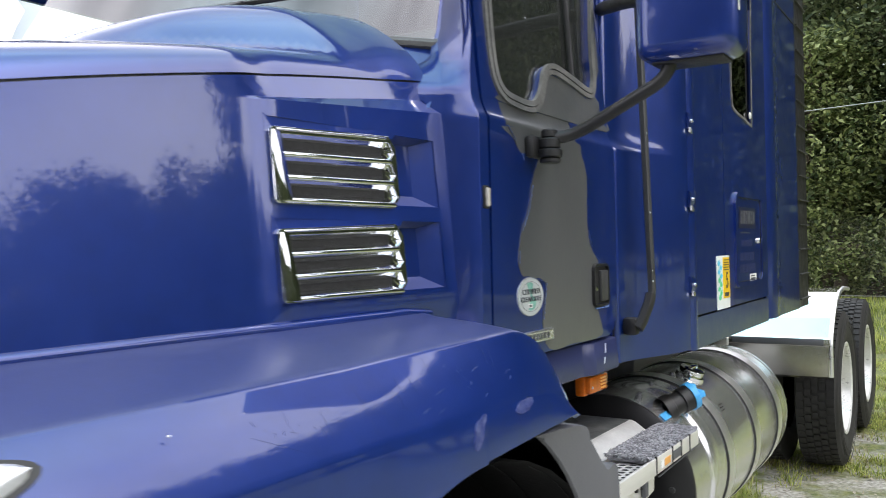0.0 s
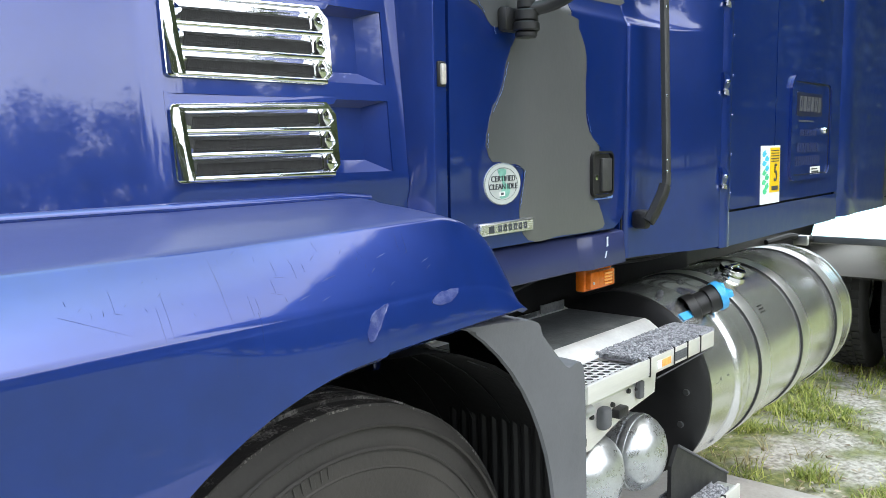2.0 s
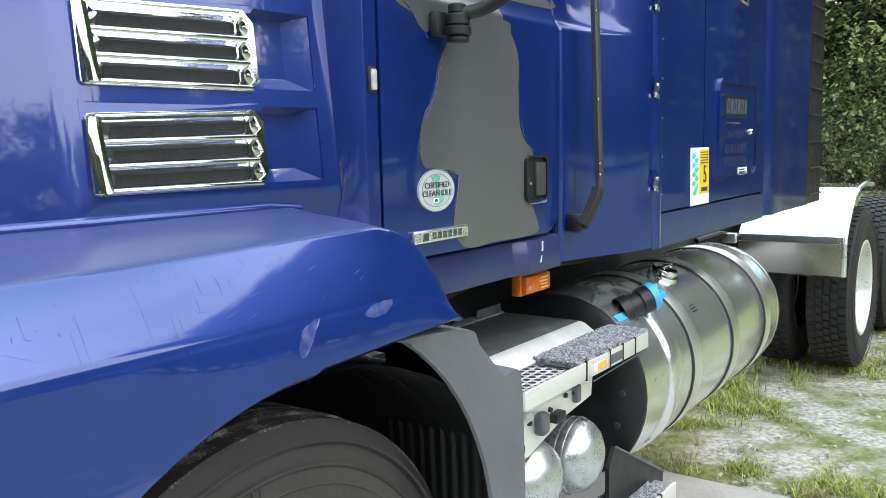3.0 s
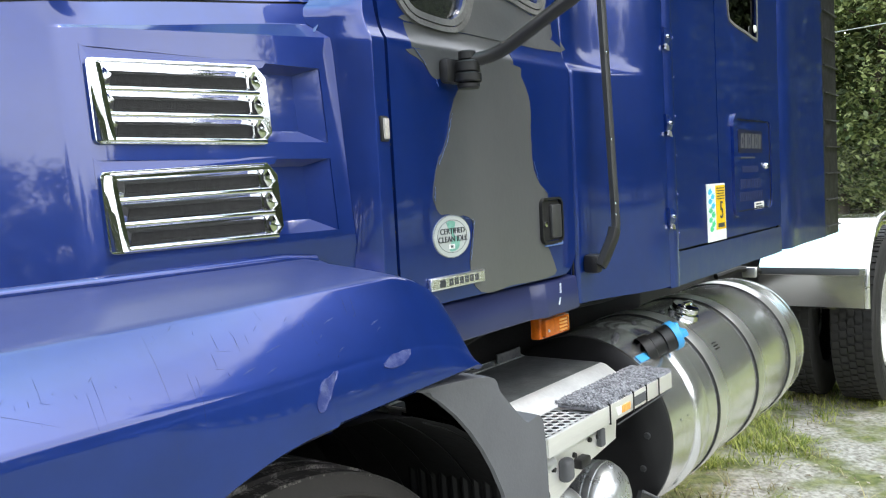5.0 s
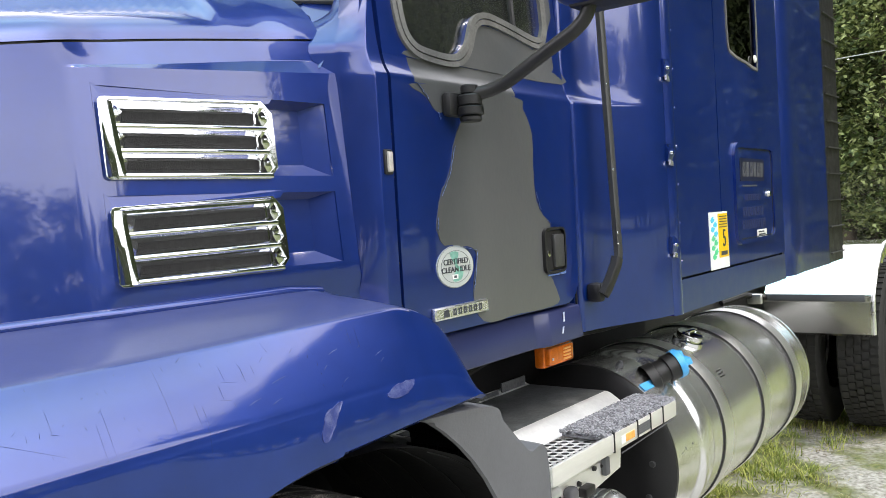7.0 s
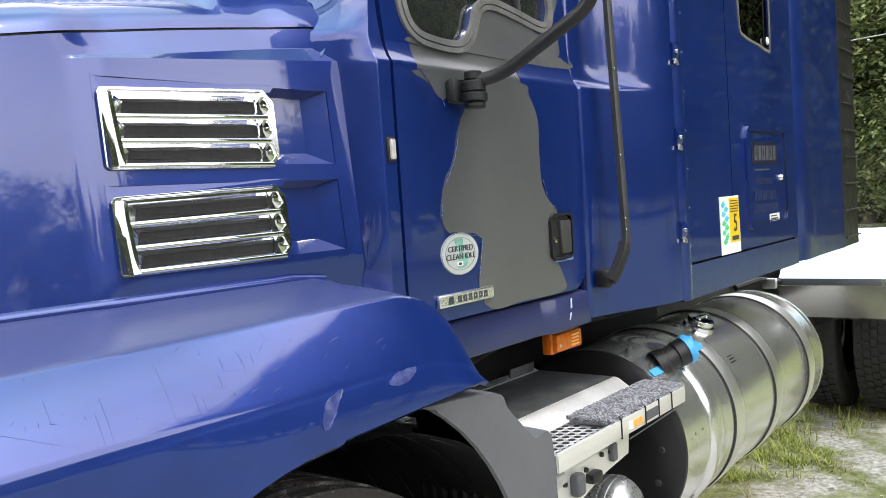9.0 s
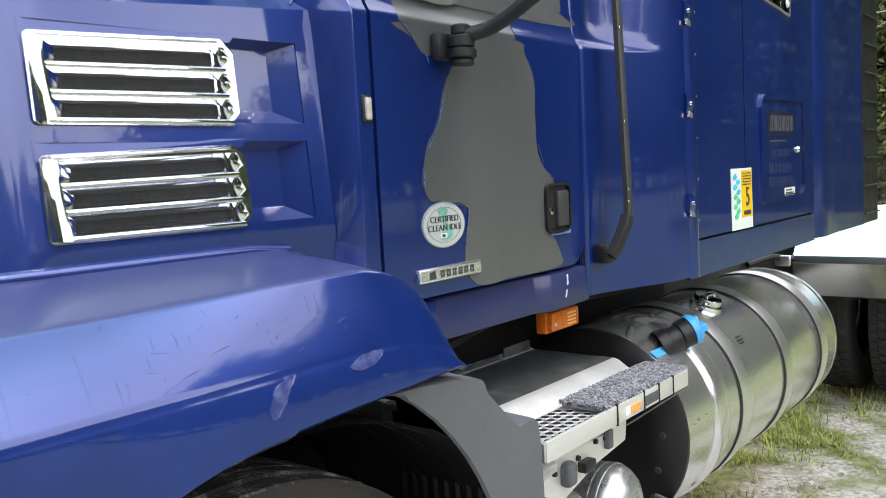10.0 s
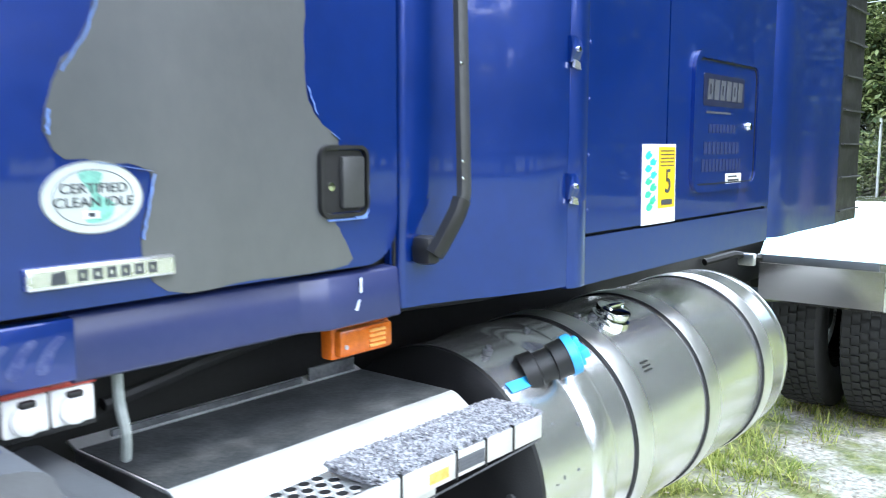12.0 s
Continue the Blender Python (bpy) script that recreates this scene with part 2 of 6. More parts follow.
def ground_mat():
    m = bpy.data.materials.new("sandy_grass_ground")
    m.use_nodes = True
    n, l = m.node_tree.nodes, m.node_tree.links
    b = n["Principled BSDF"]
    b.inputs["Roughness"].default_value = 0.95
    tc = n.new("ShaderNodeTexCoord")
    def noise_node(scale, detail=6.0):
        t = n.new("ShaderNodeTexNoise")
        t.inputs["Scale"].default_value, t.inputs["Detail"].default_value = scale, detail
        l.new(tc.outputs["Object"], t.inputs["Vector"])
        return t
    def ramp(src, a, ca, c, cb):
        r = n.new("ShaderNodeValToRGB")
        r.color_ramp.elements[0].position, r.color_ramp.elements[0].color = a, (*ca, 1)
        r.color_ramp.elements[1].position, r.color_ramp.elements[1].color = c, (*cb, 1)
        l.new(src.outputs["Fac"], r.inputs["Fac"])
        return r
    sand = ramp(noise_node(38), 0.3, (0.17, 0.155, 0.125), 0.64, (0.47, 0.445, 0.40))
    turf = ramp(noise_node(24), 0.3, (0.075, 0.095, 0.028), 0.7, (0.21, 0.22, 0.075))
    # bare sand near the pad, turf farther off
    off = n.new("ShaderNodeVectorMath")
    off.operation = "DISTANCE"
    off.inputs[1].default_value = (3.2, 0.2, 0.0)
    l.new(tc.outputs["Object"], off.inputs[0])
    far = n.new("ShaderNodeMapRange")
    far.inputs["From Min"].default_value, far.inputs["From Max"].default_value = 2.2, 6.5
    far.inputs["To Min"].default_value, far.inputs["To Max"].default_value = 0.0, 0.32
    l.new(off.outputs["Value"], far.inputs["Value"])
    patch = noise_node(3.4, 9.0)
    add = n.new("ShaderNodeMath")
    l.new(patch.outputs["Fac"], add.inputs[0])
    l.new(far.outputs["Result"], add.inputs[1])
    pr = n.new("ShaderNodeValToRGB")
    pr.color_ramp.elements[0].position, pr.color_ramp.elements[1].position = 0.44, 0.60
    l.new(add.outputs[0], pr.inputs["Fac"])
    mx = n.new("ShaderNodeMixRGB")
    l.new(pr.outputs["Color"], mx.inputs["Fac"])
    l.new(sand.outputs["Color"], mx.inputs["Color1"])
    l.new(turf.outputs["Color"], mx.inputs["Color2"])
    l.new(mx.outputs["Color"], b.inputs["Base Color"])
    bp = n.new("ShaderNodeBump")
    bp.inputs["Strength"].default_value, bp.inputs["Distance"].default_value = 0.7, 0.02
    l.new(noise_node(45).outputs["Fac"], bp.inputs["Height"])
    l.new(bp.outputs["Normal"], b.inputs["Normal"])
    return m


GROUND = ground_mat()
CONCRETE = mat("worn_concrete", (0.27, 0.258, 0.238), 0.9, color2=(0.39, 0.375, 0.35), scale=5, spread=(0.3, 0.7), bump=0.25, bscale=90)


def glass_mat(name, tint, clear, glare=0.0):
    m = bpy.data.materials.new(name)
    m.use_nodes = True
    n, l = m.node_tree.nodes, m.node_tree.links
    n.clear()
    out, mx = n.new("ShaderNodeOutputMaterial"), n.new("ShaderNodeMixShader")
    tr, gl, fr = n.new("ShaderNodeBsdfTransparent"), n.new("ShaderNodeBsdfGlossy"), n.new("ShaderNodeFresnel")
    tr.inputs["Color"].default_value = (*tint, 1)
    gl.inputs["Roughness"].default_value = 0.015
    fr.inputs["IOR"].default_value = clear
    l.new(fr.outputs[0], mx.inputs["Fac"])
    l.new(tr.outputs[0], mx.inputs[1])
    l.new(gl.outputs[0], mx.inputs[2])
    l.new(mx.outputs[0], out.inputs["Surface"])
    if glare:
        # pale uneven diffuse layer: glare of mirrored sky and trees painted on the pane
        df, m2, nz, mr = n.new("ShaderNodeBsdfDiffuse"), n.new("ShaderNodeMixShader"), n.new("ShaderNodeTexNoise"), n.new("ShaderNodeMapRange")
        df.inputs["Color"].default_value = (0.50, 0.50, 0.47, 1)
        nz.inputs["Scale"].default_value, nz.inputs["Detail"].default_value = 9.0, 6.0
        mr.inputs["From Min"].default_value, mr.inputs["From Max"].default_value = 0.3, 0.7
        mr.inputs["To Min"].default_value, mr.inputs["To Max"].default_value = glare * 0.7, glare * 1.3
        l.new(nz.outputs["Fac"], mr.inputs["Value"])
        l.new(mr.outputs["Result"], m2.inputs["Fac"])
        l.new(mx.outputs[0], m2.inputs[1])
        l.new(df.outputs[0], m2.inputs[2])
        l.new(m2.outputs[0], out.inputs["Surface"])
    return m


GLASS = glass_mat("green_tinted_glass", (0.70, 0.84, 0.79), 2.2, 0.018)
GLASS_SCREEN = glass_mat("windscreen_glass", (0.80, 0.90, 0.89), 3.0)
GLASS_DARK = glass_mat("dark_privacy_glass", (0.05, 0.06, 0.06), 1.65)
MIRROR = mat("mirror_glass", (0.9, 0.9, 0.9), 0.01, 1.0)


# ---- mesh tools ----
def obj(name, bm, material, smooth=False):
    me = bpy.data.meshes.new(name)
    bmesh.ops.recalc_face_normals(bm, faces=bm.faces[:])
    bm.to_mesh(me)
    bm.free()
    me.materials.append(material)
    if smooth:
        for p in me.polygons:
            p.use_smooth = True
        me.set_sharp_from_angle(angle=radians(38))
    return new(name, me)


def part(name, bm, material, parent, label="", smooth=True):
    ob = obj(name, bm, material, smooth)
    ob.parent = parent
    return tagged(ob, label)


def thing(name, label, category, group="", at=(0, 0, 0)):
    ob = new(name)
    ob.empty_display_size = 0.2
    ob.location = at
    return tagged(ob, label, category, group)


def box(x0, x1, y0, y1, z0, z1, bevel=0.0, bm=None, seg=2):
    own = bmesh.new()
    bmesh.ops.create_cube(own, size=1, matrix=Matrix.Translation(((x0 + x1) / 2, (y0 + y1) / 2, (z0 + z1) / 2)) @ Matrix.Diagonal((x1 - x0, y1 - y0, z1 - z0, 1)))
    if bevel:
        bmesh.ops.bevel(own, geom=own.edges[:], offset=bevel, segments=seg, affect="EDGES", profile=0.5)
    return merge(bm, own)


def merge(bm, own, m=None):
    if m is not None:
        bmesh.ops.transform(own, matrix=m, verts=own.verts[:])
    if bm is None:
        return own
    me = bpy.data.meshes.new("tmp")
    own.to_mesh(me)
    own.free()
    bm.from_mesh(me)
    bpy.data.meshes.remove(me)
    return bm


def rounded(x0, x1, z0, z1, r, n=5, corners=(1, 1, 1, 1)):
    """Outline of a rounded rectangle in x, z; corners: bl, br, tr, tl."""
    pts = []
    for (cx, cz, a0, k) in ((x0, z0, 180, corners[0]), (x1, z0, 270, corners[1]), (x1, z1, 0, corners[2]), (x0, z1, 90, corners[3])):
        rr = r * k
        if rr < 1e-4:
            pts.append((cx, cz))
            continue
        ox, oz = cx + (rr if cx == x0 else -rr), cz + (rr if cz == z0 else -rr)
        for i in range(n + 1):
            a = radians(a0 + 90 * i / n)
            pts.append((ox + rr * math.cos(a), oz + rr * math.sin(a)))
    return pts


def spline(pts, n=4, closed=True, jitter=0.0):
    """A smooth line through points, n steps between neighbours, with a little unevenness."""
    out, k = [], len(pts)
    for i in range(k if closed else k - 1):
        p = [Vector(pts[(i + d) % k] if closed else pts[min(max(i + d, 0), k - 1)]) for d in (-1, 0, 1, 2)]
        for j in range(n):
            t = j / n
            v = 0.5 * (2 * p[1] + (p[2] - p[0]) * t + (2 * p[0] - 5 * p[1] + 4 * p[2] - p[3]) * t * t + (3 * p[1] - p[0] - 3 * p[2] + p[3]) * t ** 3)
            if jitter and j:
                v = v + Vector([random.uniform(-jitter, jitter) for _ in v])
            out.append(tuple(v))
    if not closed:
        out.append(tuple(pts[-1]))
    return out


def panel(outline, y, thick, holes=(), bm=None, bevel=0.0):
    """A sheet in the x, z plane; its outer face lies at y (a number or a function of x, z), its inner one thick further in."""
    own = bmesh.new()
    f = y if callable(y) else (lambda x, z: y)
    loops = []
    for pts in (outline, *holes):
        vs = [own.verts.new((x, f(x, z), z)) for x, z in pts]
        loops.append([own.edges.new((vs[i], vs[(i + 1) % len(vs)])) for i in range(len(vs))])
    edges = [e for l in loops for e in l]
    if holes:
        bmesh.ops.triangle_fill(own, edges=edges, use_beauty=True, use_dissolve=False)
    else:
        own.faces.new([e.verts[0] for e in loops[0]] if loops[0][0].verts[1] == loops[0][1].verts[0] else [v for v in vs])
    front = own.faces[:]
    r = bmesh.ops.extrude_face_region(own, geom=front)
    bmesh.ops.translate(own, vec=(0, thick, 0), verts=[v for v in r["geom"] if isinstance(v, bmesh.types.BMVert)])
    return merge(bm, own)


def grid(us, vs, fn, bm=None, thick=None, skip=None, closed_v=False):
    """A sheet through fn(u, v) -> (x, y, z); thick: vector of its thickness."""
    own = bmesh.new()
    g = [[own.verts.new(fn(u, v)) for v in vs] for u in us]
    nv = len(vs)
    for i in range(len(us) - 1):
        for j in range(nv if closed_v else nv - 1):
            if skip and skip((us[i] + us[i + 1]) / 2, (vs[j] + vs[(j + 1) % nv]) / 2):
                continue
            own.faces.new((g[i][j], g[i + 1][j], g[i + 1][(j + 1) % nv], g[i][(j + 1) % nv]))
    bmesh.ops.delete(own, geom=[v for v in own.verts if not v.link_faces], context="VERTS")
    if thick:
        bmesh.ops.recalc_face_normals(own, faces=own.faces[:])
        r = bmesh.ops.extrude_face_region(own, geom=own.faces[:])
        bmesh.ops.translate(own, vec=thick, verts=[v for v in r["geom"] if isinstance(v, bmesh.types.BMVert)])
    return merge(bm, own)


def tube(pts, r, n=12, bm=None, cap=True, flat=1.0):
    """A round bar along points; r: one radius or one for each point."""
    own = bmesh.new()
    pts = [Vector(p) for p in pts]
    rs = r if isinstance(r, (list, tuple)) else [r] * len(pts)
    rings, side = [], None
    for i, p in enumerate(pts):
        d = (pts[min(i + 1, len(pts) - 1)] - pts[max(i - 1, 0)]).normalized()
        if side is None:
            side = d.orthogonal().normalized()
        side = (side - d * side.dot(d)).normalized()
        up = d.cross(side)
        rings.append([own.verts.new(p + rs[i] * (math.cos(2 * math.pi * k / n) * side + flat * math.sin(2 * math.pi * k / n) * up)) for k in range(n)])
    for a, b in zip(rings, rings[1:]):
        for k in range(n):
            own.faces.new((a[k], a[(k + 1) % n], b[(k + 1) % n], b[k]))
    if cap:
        own.faces.new(rings[0][::-1])
        own.faces.new(rings[-1])
    return merge(bm, own)


def bar(pts, wx, wd):
    """A flat bar along points: wx wide in x, wd deep square to it."""
    bm = bmesh.new()
    pts = [Vector(p) for p in pts]
    rings = []
    for i, p in enumerate(pts):
        d = (pts[min(i + 1, len(pts) - 1)] - pts[max(i - 1, 0)]).normalized()
        side = Vector((1, 0, 0))
        side = (side - d * side.dot(d)).normalized()
        up = d.cross(side)
        c, k = 0.5, 0.32
        rings.append([bm.verts.new(p + side * wx * a + up * wd * q) for a, q in ((-c, -k), (-k, -c), (k, -c), (c, -k), (c, k), (k, c), (-k, c), (-c, k))])
    for r0, r1 in zip(rings, rings[1:]):
        for j in range(8):
            bm.faces.new((r0[j], r0[(j + 1) % 8], r1[(j + 1) % 8], r1[j]))
    bm.faces.new(rings[0][::-1])
    bm.faces.new(rings[-1])
    return bm


def revolve(profile, n=48, m=None, bm=None, close=False):
    """Turns (along, radius) pairs about the local x axis."""
    own = bmesh.new()
    rings = []
    for a, r in profile:
        if r < 1e-5:
            rings.append([own.verts.new((a, 0, 0))])
        else:
            rings.append([own.verts.new((a, r * math.cos(2 * math.pi * k / n), r * math.sin(2 * math.pi * k / n))) for k in range(n)])
    pairs = list(zip(rings, rings[1:])) + ([(rings[-1], rings[0])] if close else [])
    for a, b in pairs:
        for k in range(n):
            k2 = (k + 1) % n
            if len(a) == 1 and len(b) == 1:
                continue
            if len(a) == 1:
                own.faces.new((a[0], b[k2], b[k]))
            elif len(b) == 1:
                own.faces.new((a[k], a[k2], b[0]))
            else:
                own.faces.new((a[k], a[k2], b[k2], b[k]))
    return merge(bm, own, m)


def lettering(text, size, m, material, parent, name="lettering", depth=0.0006, space=1.0, shear=0.0):
    cu = bpy.data.curves.new("text", "FONT")
    cu.body, cu.size, cu.extrude, cu.align_x, cu.align_y, cu.space_character, cu.shear = text, size, depth, "CENTER", "CENTER", space, shear
    tmp = new("text_source", cu)
    bpy.context.view_layer.update()
    me = bpy.data.meshes.new_from_object(tmp.evaluated_get(bpy.context.evaluated_depsgraph_get()))
    bpy.data.objects.remove(tmp)
    me.name = name
    me.materials.clear()
    me.materials.append(material)
    ob = new(name, me)
    ob.parent = parent
    ob.matrix_basis = m
    return ob


def side_face(x, y, z, sx=1.0):
    """Pose of flat lettering on a wall that faces -y."""
    return pose(x, y, z, 90, 0, 0) @ Matrix.Diagonal((sx, 1, 1, 1))


def smooth01(t):
    t = min(max(t, 0.0), 1.0)
    return t * t * (3 - 2 * t)


def lin(a, b, n):
    return [a + (b - a) * i / n for i in range(n + 1)]


MIDDLE = 1.05                                    # the truck's centre line in y
truck = thing("semi_truck", "blue sleeper semi truck with a peeling door on a concrete pad", "truck")


# ---- hood ----
def hood_edge(x):
    return 1.863 + 0.090 * x - 0.060 * x * x if x > -1.2 else 1.6686 + 0.234 * (x + 1.2)


def ledge_z(x):
    """Height of the stepped ledge above the vents."""
    return 1.757 + 0.070 * (x + 0.53)


def ledge_h(x):
    """Height of its slope, which widens towards the cab."""
    return 0.004 + 0.024 * smooth01((x + 0.60) / 0.55)


def hood_y(x, z):
    y = 0.048 + 0.055 * (-0.08 - x) + 0.085 * (z - 1.38)
    over = min(max((z - ledge_z(x)) / ledge_h(x), 0.0), 1.0)
    boss = 0.010 * smooth01((x + 0.585) / 0.06) * (1 - over) * (1 - smooth01((1.385 - z) / 0.02))
    return y - boss + 0.70 * (ledge_h(x) - 0.004) * over + 0.42 * min(max(0.0, z - ledge_z(x) - ledge_h(x)), 0.06) * smooth01((x + 0.60) / 0.10) * (1 - 0.8 * smooth01((x + 0.20) / 0.12))


def vent_y(x, z):
    """The flat seat of the vents."""
    return 0.038 + 0.055 * (-0.08 - x) + 0.085 * (z - 1.38)


VENTS = ((1.592, 1.729), (1.430, 1.562))
VX0, VX1 = -0.547, -0.090
xs = sorted(set(lin(-2.05, -0.9, 10) + lin(-0.9, -0.60, 4) + lin(-0.60, VX0, 5) + lin(VX0, -0.49, 5) + lin(-0.49, VX1, 8) + [-0.065, -0.050]))
# rows: plain heights up to 2, from there towards the ledge (3), over it (4) and up to the seam (5)
zs = sorted(set(lin(1.30, 1.430, 4) + lin(1.430, 1.562, 3) + [1.592] + lin(1.592, 1.729, 3) + [2.0, 2.5] + [2.94, 3.0, 3.06, 3.94, 4.0, 4.04] + lin(4.04, 5, 4)))


def hood_row(x, z):
    if z < 1.9:
        return z
    z1, edge = ledge_z(x), hood_edge(x)
    if z <= 3:
        return 1.733 + (z1 - 1.733) * (z - 2)
    if z <= 4:
        return z1 + ledge_h(x) * (z - 3)
    return z1 + ledge_h(x) + (edge - z1 - ledge_h(x)) * (z - 4)


def in_vent(x, z):
    return VX0 < x < VX1 and any(a < z < b for a, b in VENTS)


def side_clean(x, z):
    """Forward of the vents the rows draw together towards the hood's edge."""
    if x > -0.60:
        zz = hood_row(x, z)
    else:
        zz = 1.30 + (hood_row(-0.60, z) - 1.30) * (hood_edge(x) - 1.30) / (hood_edge(-0.60) - 1.30)
    return (x, hood_y(x, zz) if x > -0.60 else hood_y(x, min(zz, ledge_z(x) - 0.02)) + 0.085 * max(0.0, zz - ledge_z(x) + 0.02), zz)


part("hood_side", grid(xs, zs, side_clean, skip=in_vent, thick=(0, 0.006, 0)), PAINT, truck, "glossy blue hood flank")


def hood_top(x, v):
    """v: 0 at the seam, 1 at the centre line."""
    e = hood_edge(x)
    y0 = hood_y(x, e)
    y = y0 + (MIDDLE - y0) * v
    d = y - y0
    z = e + 0.004 + 0.040 * (1 - math.exp(-d / 0.015)) + 0.046 * math.sin(min(d / 0.34, 1.0) * math.pi / 2)
    # the pod swells up behind a crease that runs from the seam forward and inboard
    t = (d - 0.015 - 0.40 * max(0.0, (-0.27 - x) / 0.42)) / 0.24
    pod = math.sin(min(t, 1.0) * math.pi / 2) * (1 - smooth01((d - 0.28) / 0.35)) * smooth01((x + 0.80) / 0.25) if t > 0 else 0.0
    nose = smooth01((-1.6 - x) / 0.5)
    return (x, y, z + 0.098 * pod - 0.10 * nose)


tv = [0, 0.004, 0.008, 0.014, 0.022, 0.034] + lin(0.05, 0.50, 30) + [0.56, 0.62, 0.7, 0.8, 0.9, 1.0]
top = grid(lin(-2.05, -0.9, 12) + lin(-0.9, -0.048, 44)[1:], tv, hood_top)
other = top.copy()
bmesh.ops.transform(other, matrix=Matrix.Translation((0, 2 * MIDDLE, 0)) @ Matrix.Diagonal((1, -1, 1, 1)), verts=other.verts[:])
top = merge(top, other)
bmesh.ops.remove_doubles(top, verts=top.verts[:], dist=0.0005)
part("hood_top", top, PAINT, truck, "blue hood lid with raised rear pods")
# rear face of the raised lid, down to the cowl
part("hood_rear_face", grid(lin(0, 1, 30), [0, 1], lambda u, v: (lambda p: (-0.048 + 0.01 * v, p[1], p[2] - 0.22 * v))(hood_top(-0.048, u))), PAINT, truck)
part("hood_seam", grid(lin(-2.0, -0.05, 20), [0, 1], lambda x, v: (x, hood_y(x, hood_edge(x)) + 0.004, hood_edge(x) - 0.004 + 0.009 * v)), BLACK, truck, "dark joint between hood lid and flank")
# far flank, nose and grille close the engine bay
part("hood_far_side", grid(lin(-2.05, -0.08, 8), [0, 1], lambda x, v: (x, 2 * MIDDLE - hood_y(x, 1.5), 1.0 + v * (hood_edge(x) - 1.0))), PAINT, truck)
part("nose", panel([(0, 0), (1, 0), (1, 1), (0, 1)], 0, 0.02), PAINT, truck).matrix_basis = Matrix.Translation((-2.05, 0.16, 0.62)) @ Matrix.Rotation(radians(90), 4, "Z") @ Matrix.Diagonal((1.78, 1, 0.98, 1))
part("radiator_grille", box(-2.09, -2.05, 0.45, 1.65, 0.75, 1.50, 0.02), CHROME, truck)
part("bumper", box(-2.30, -2.05, -0.15, 2.25, 0.32, 0.66, 0.05), CHROME, truck)


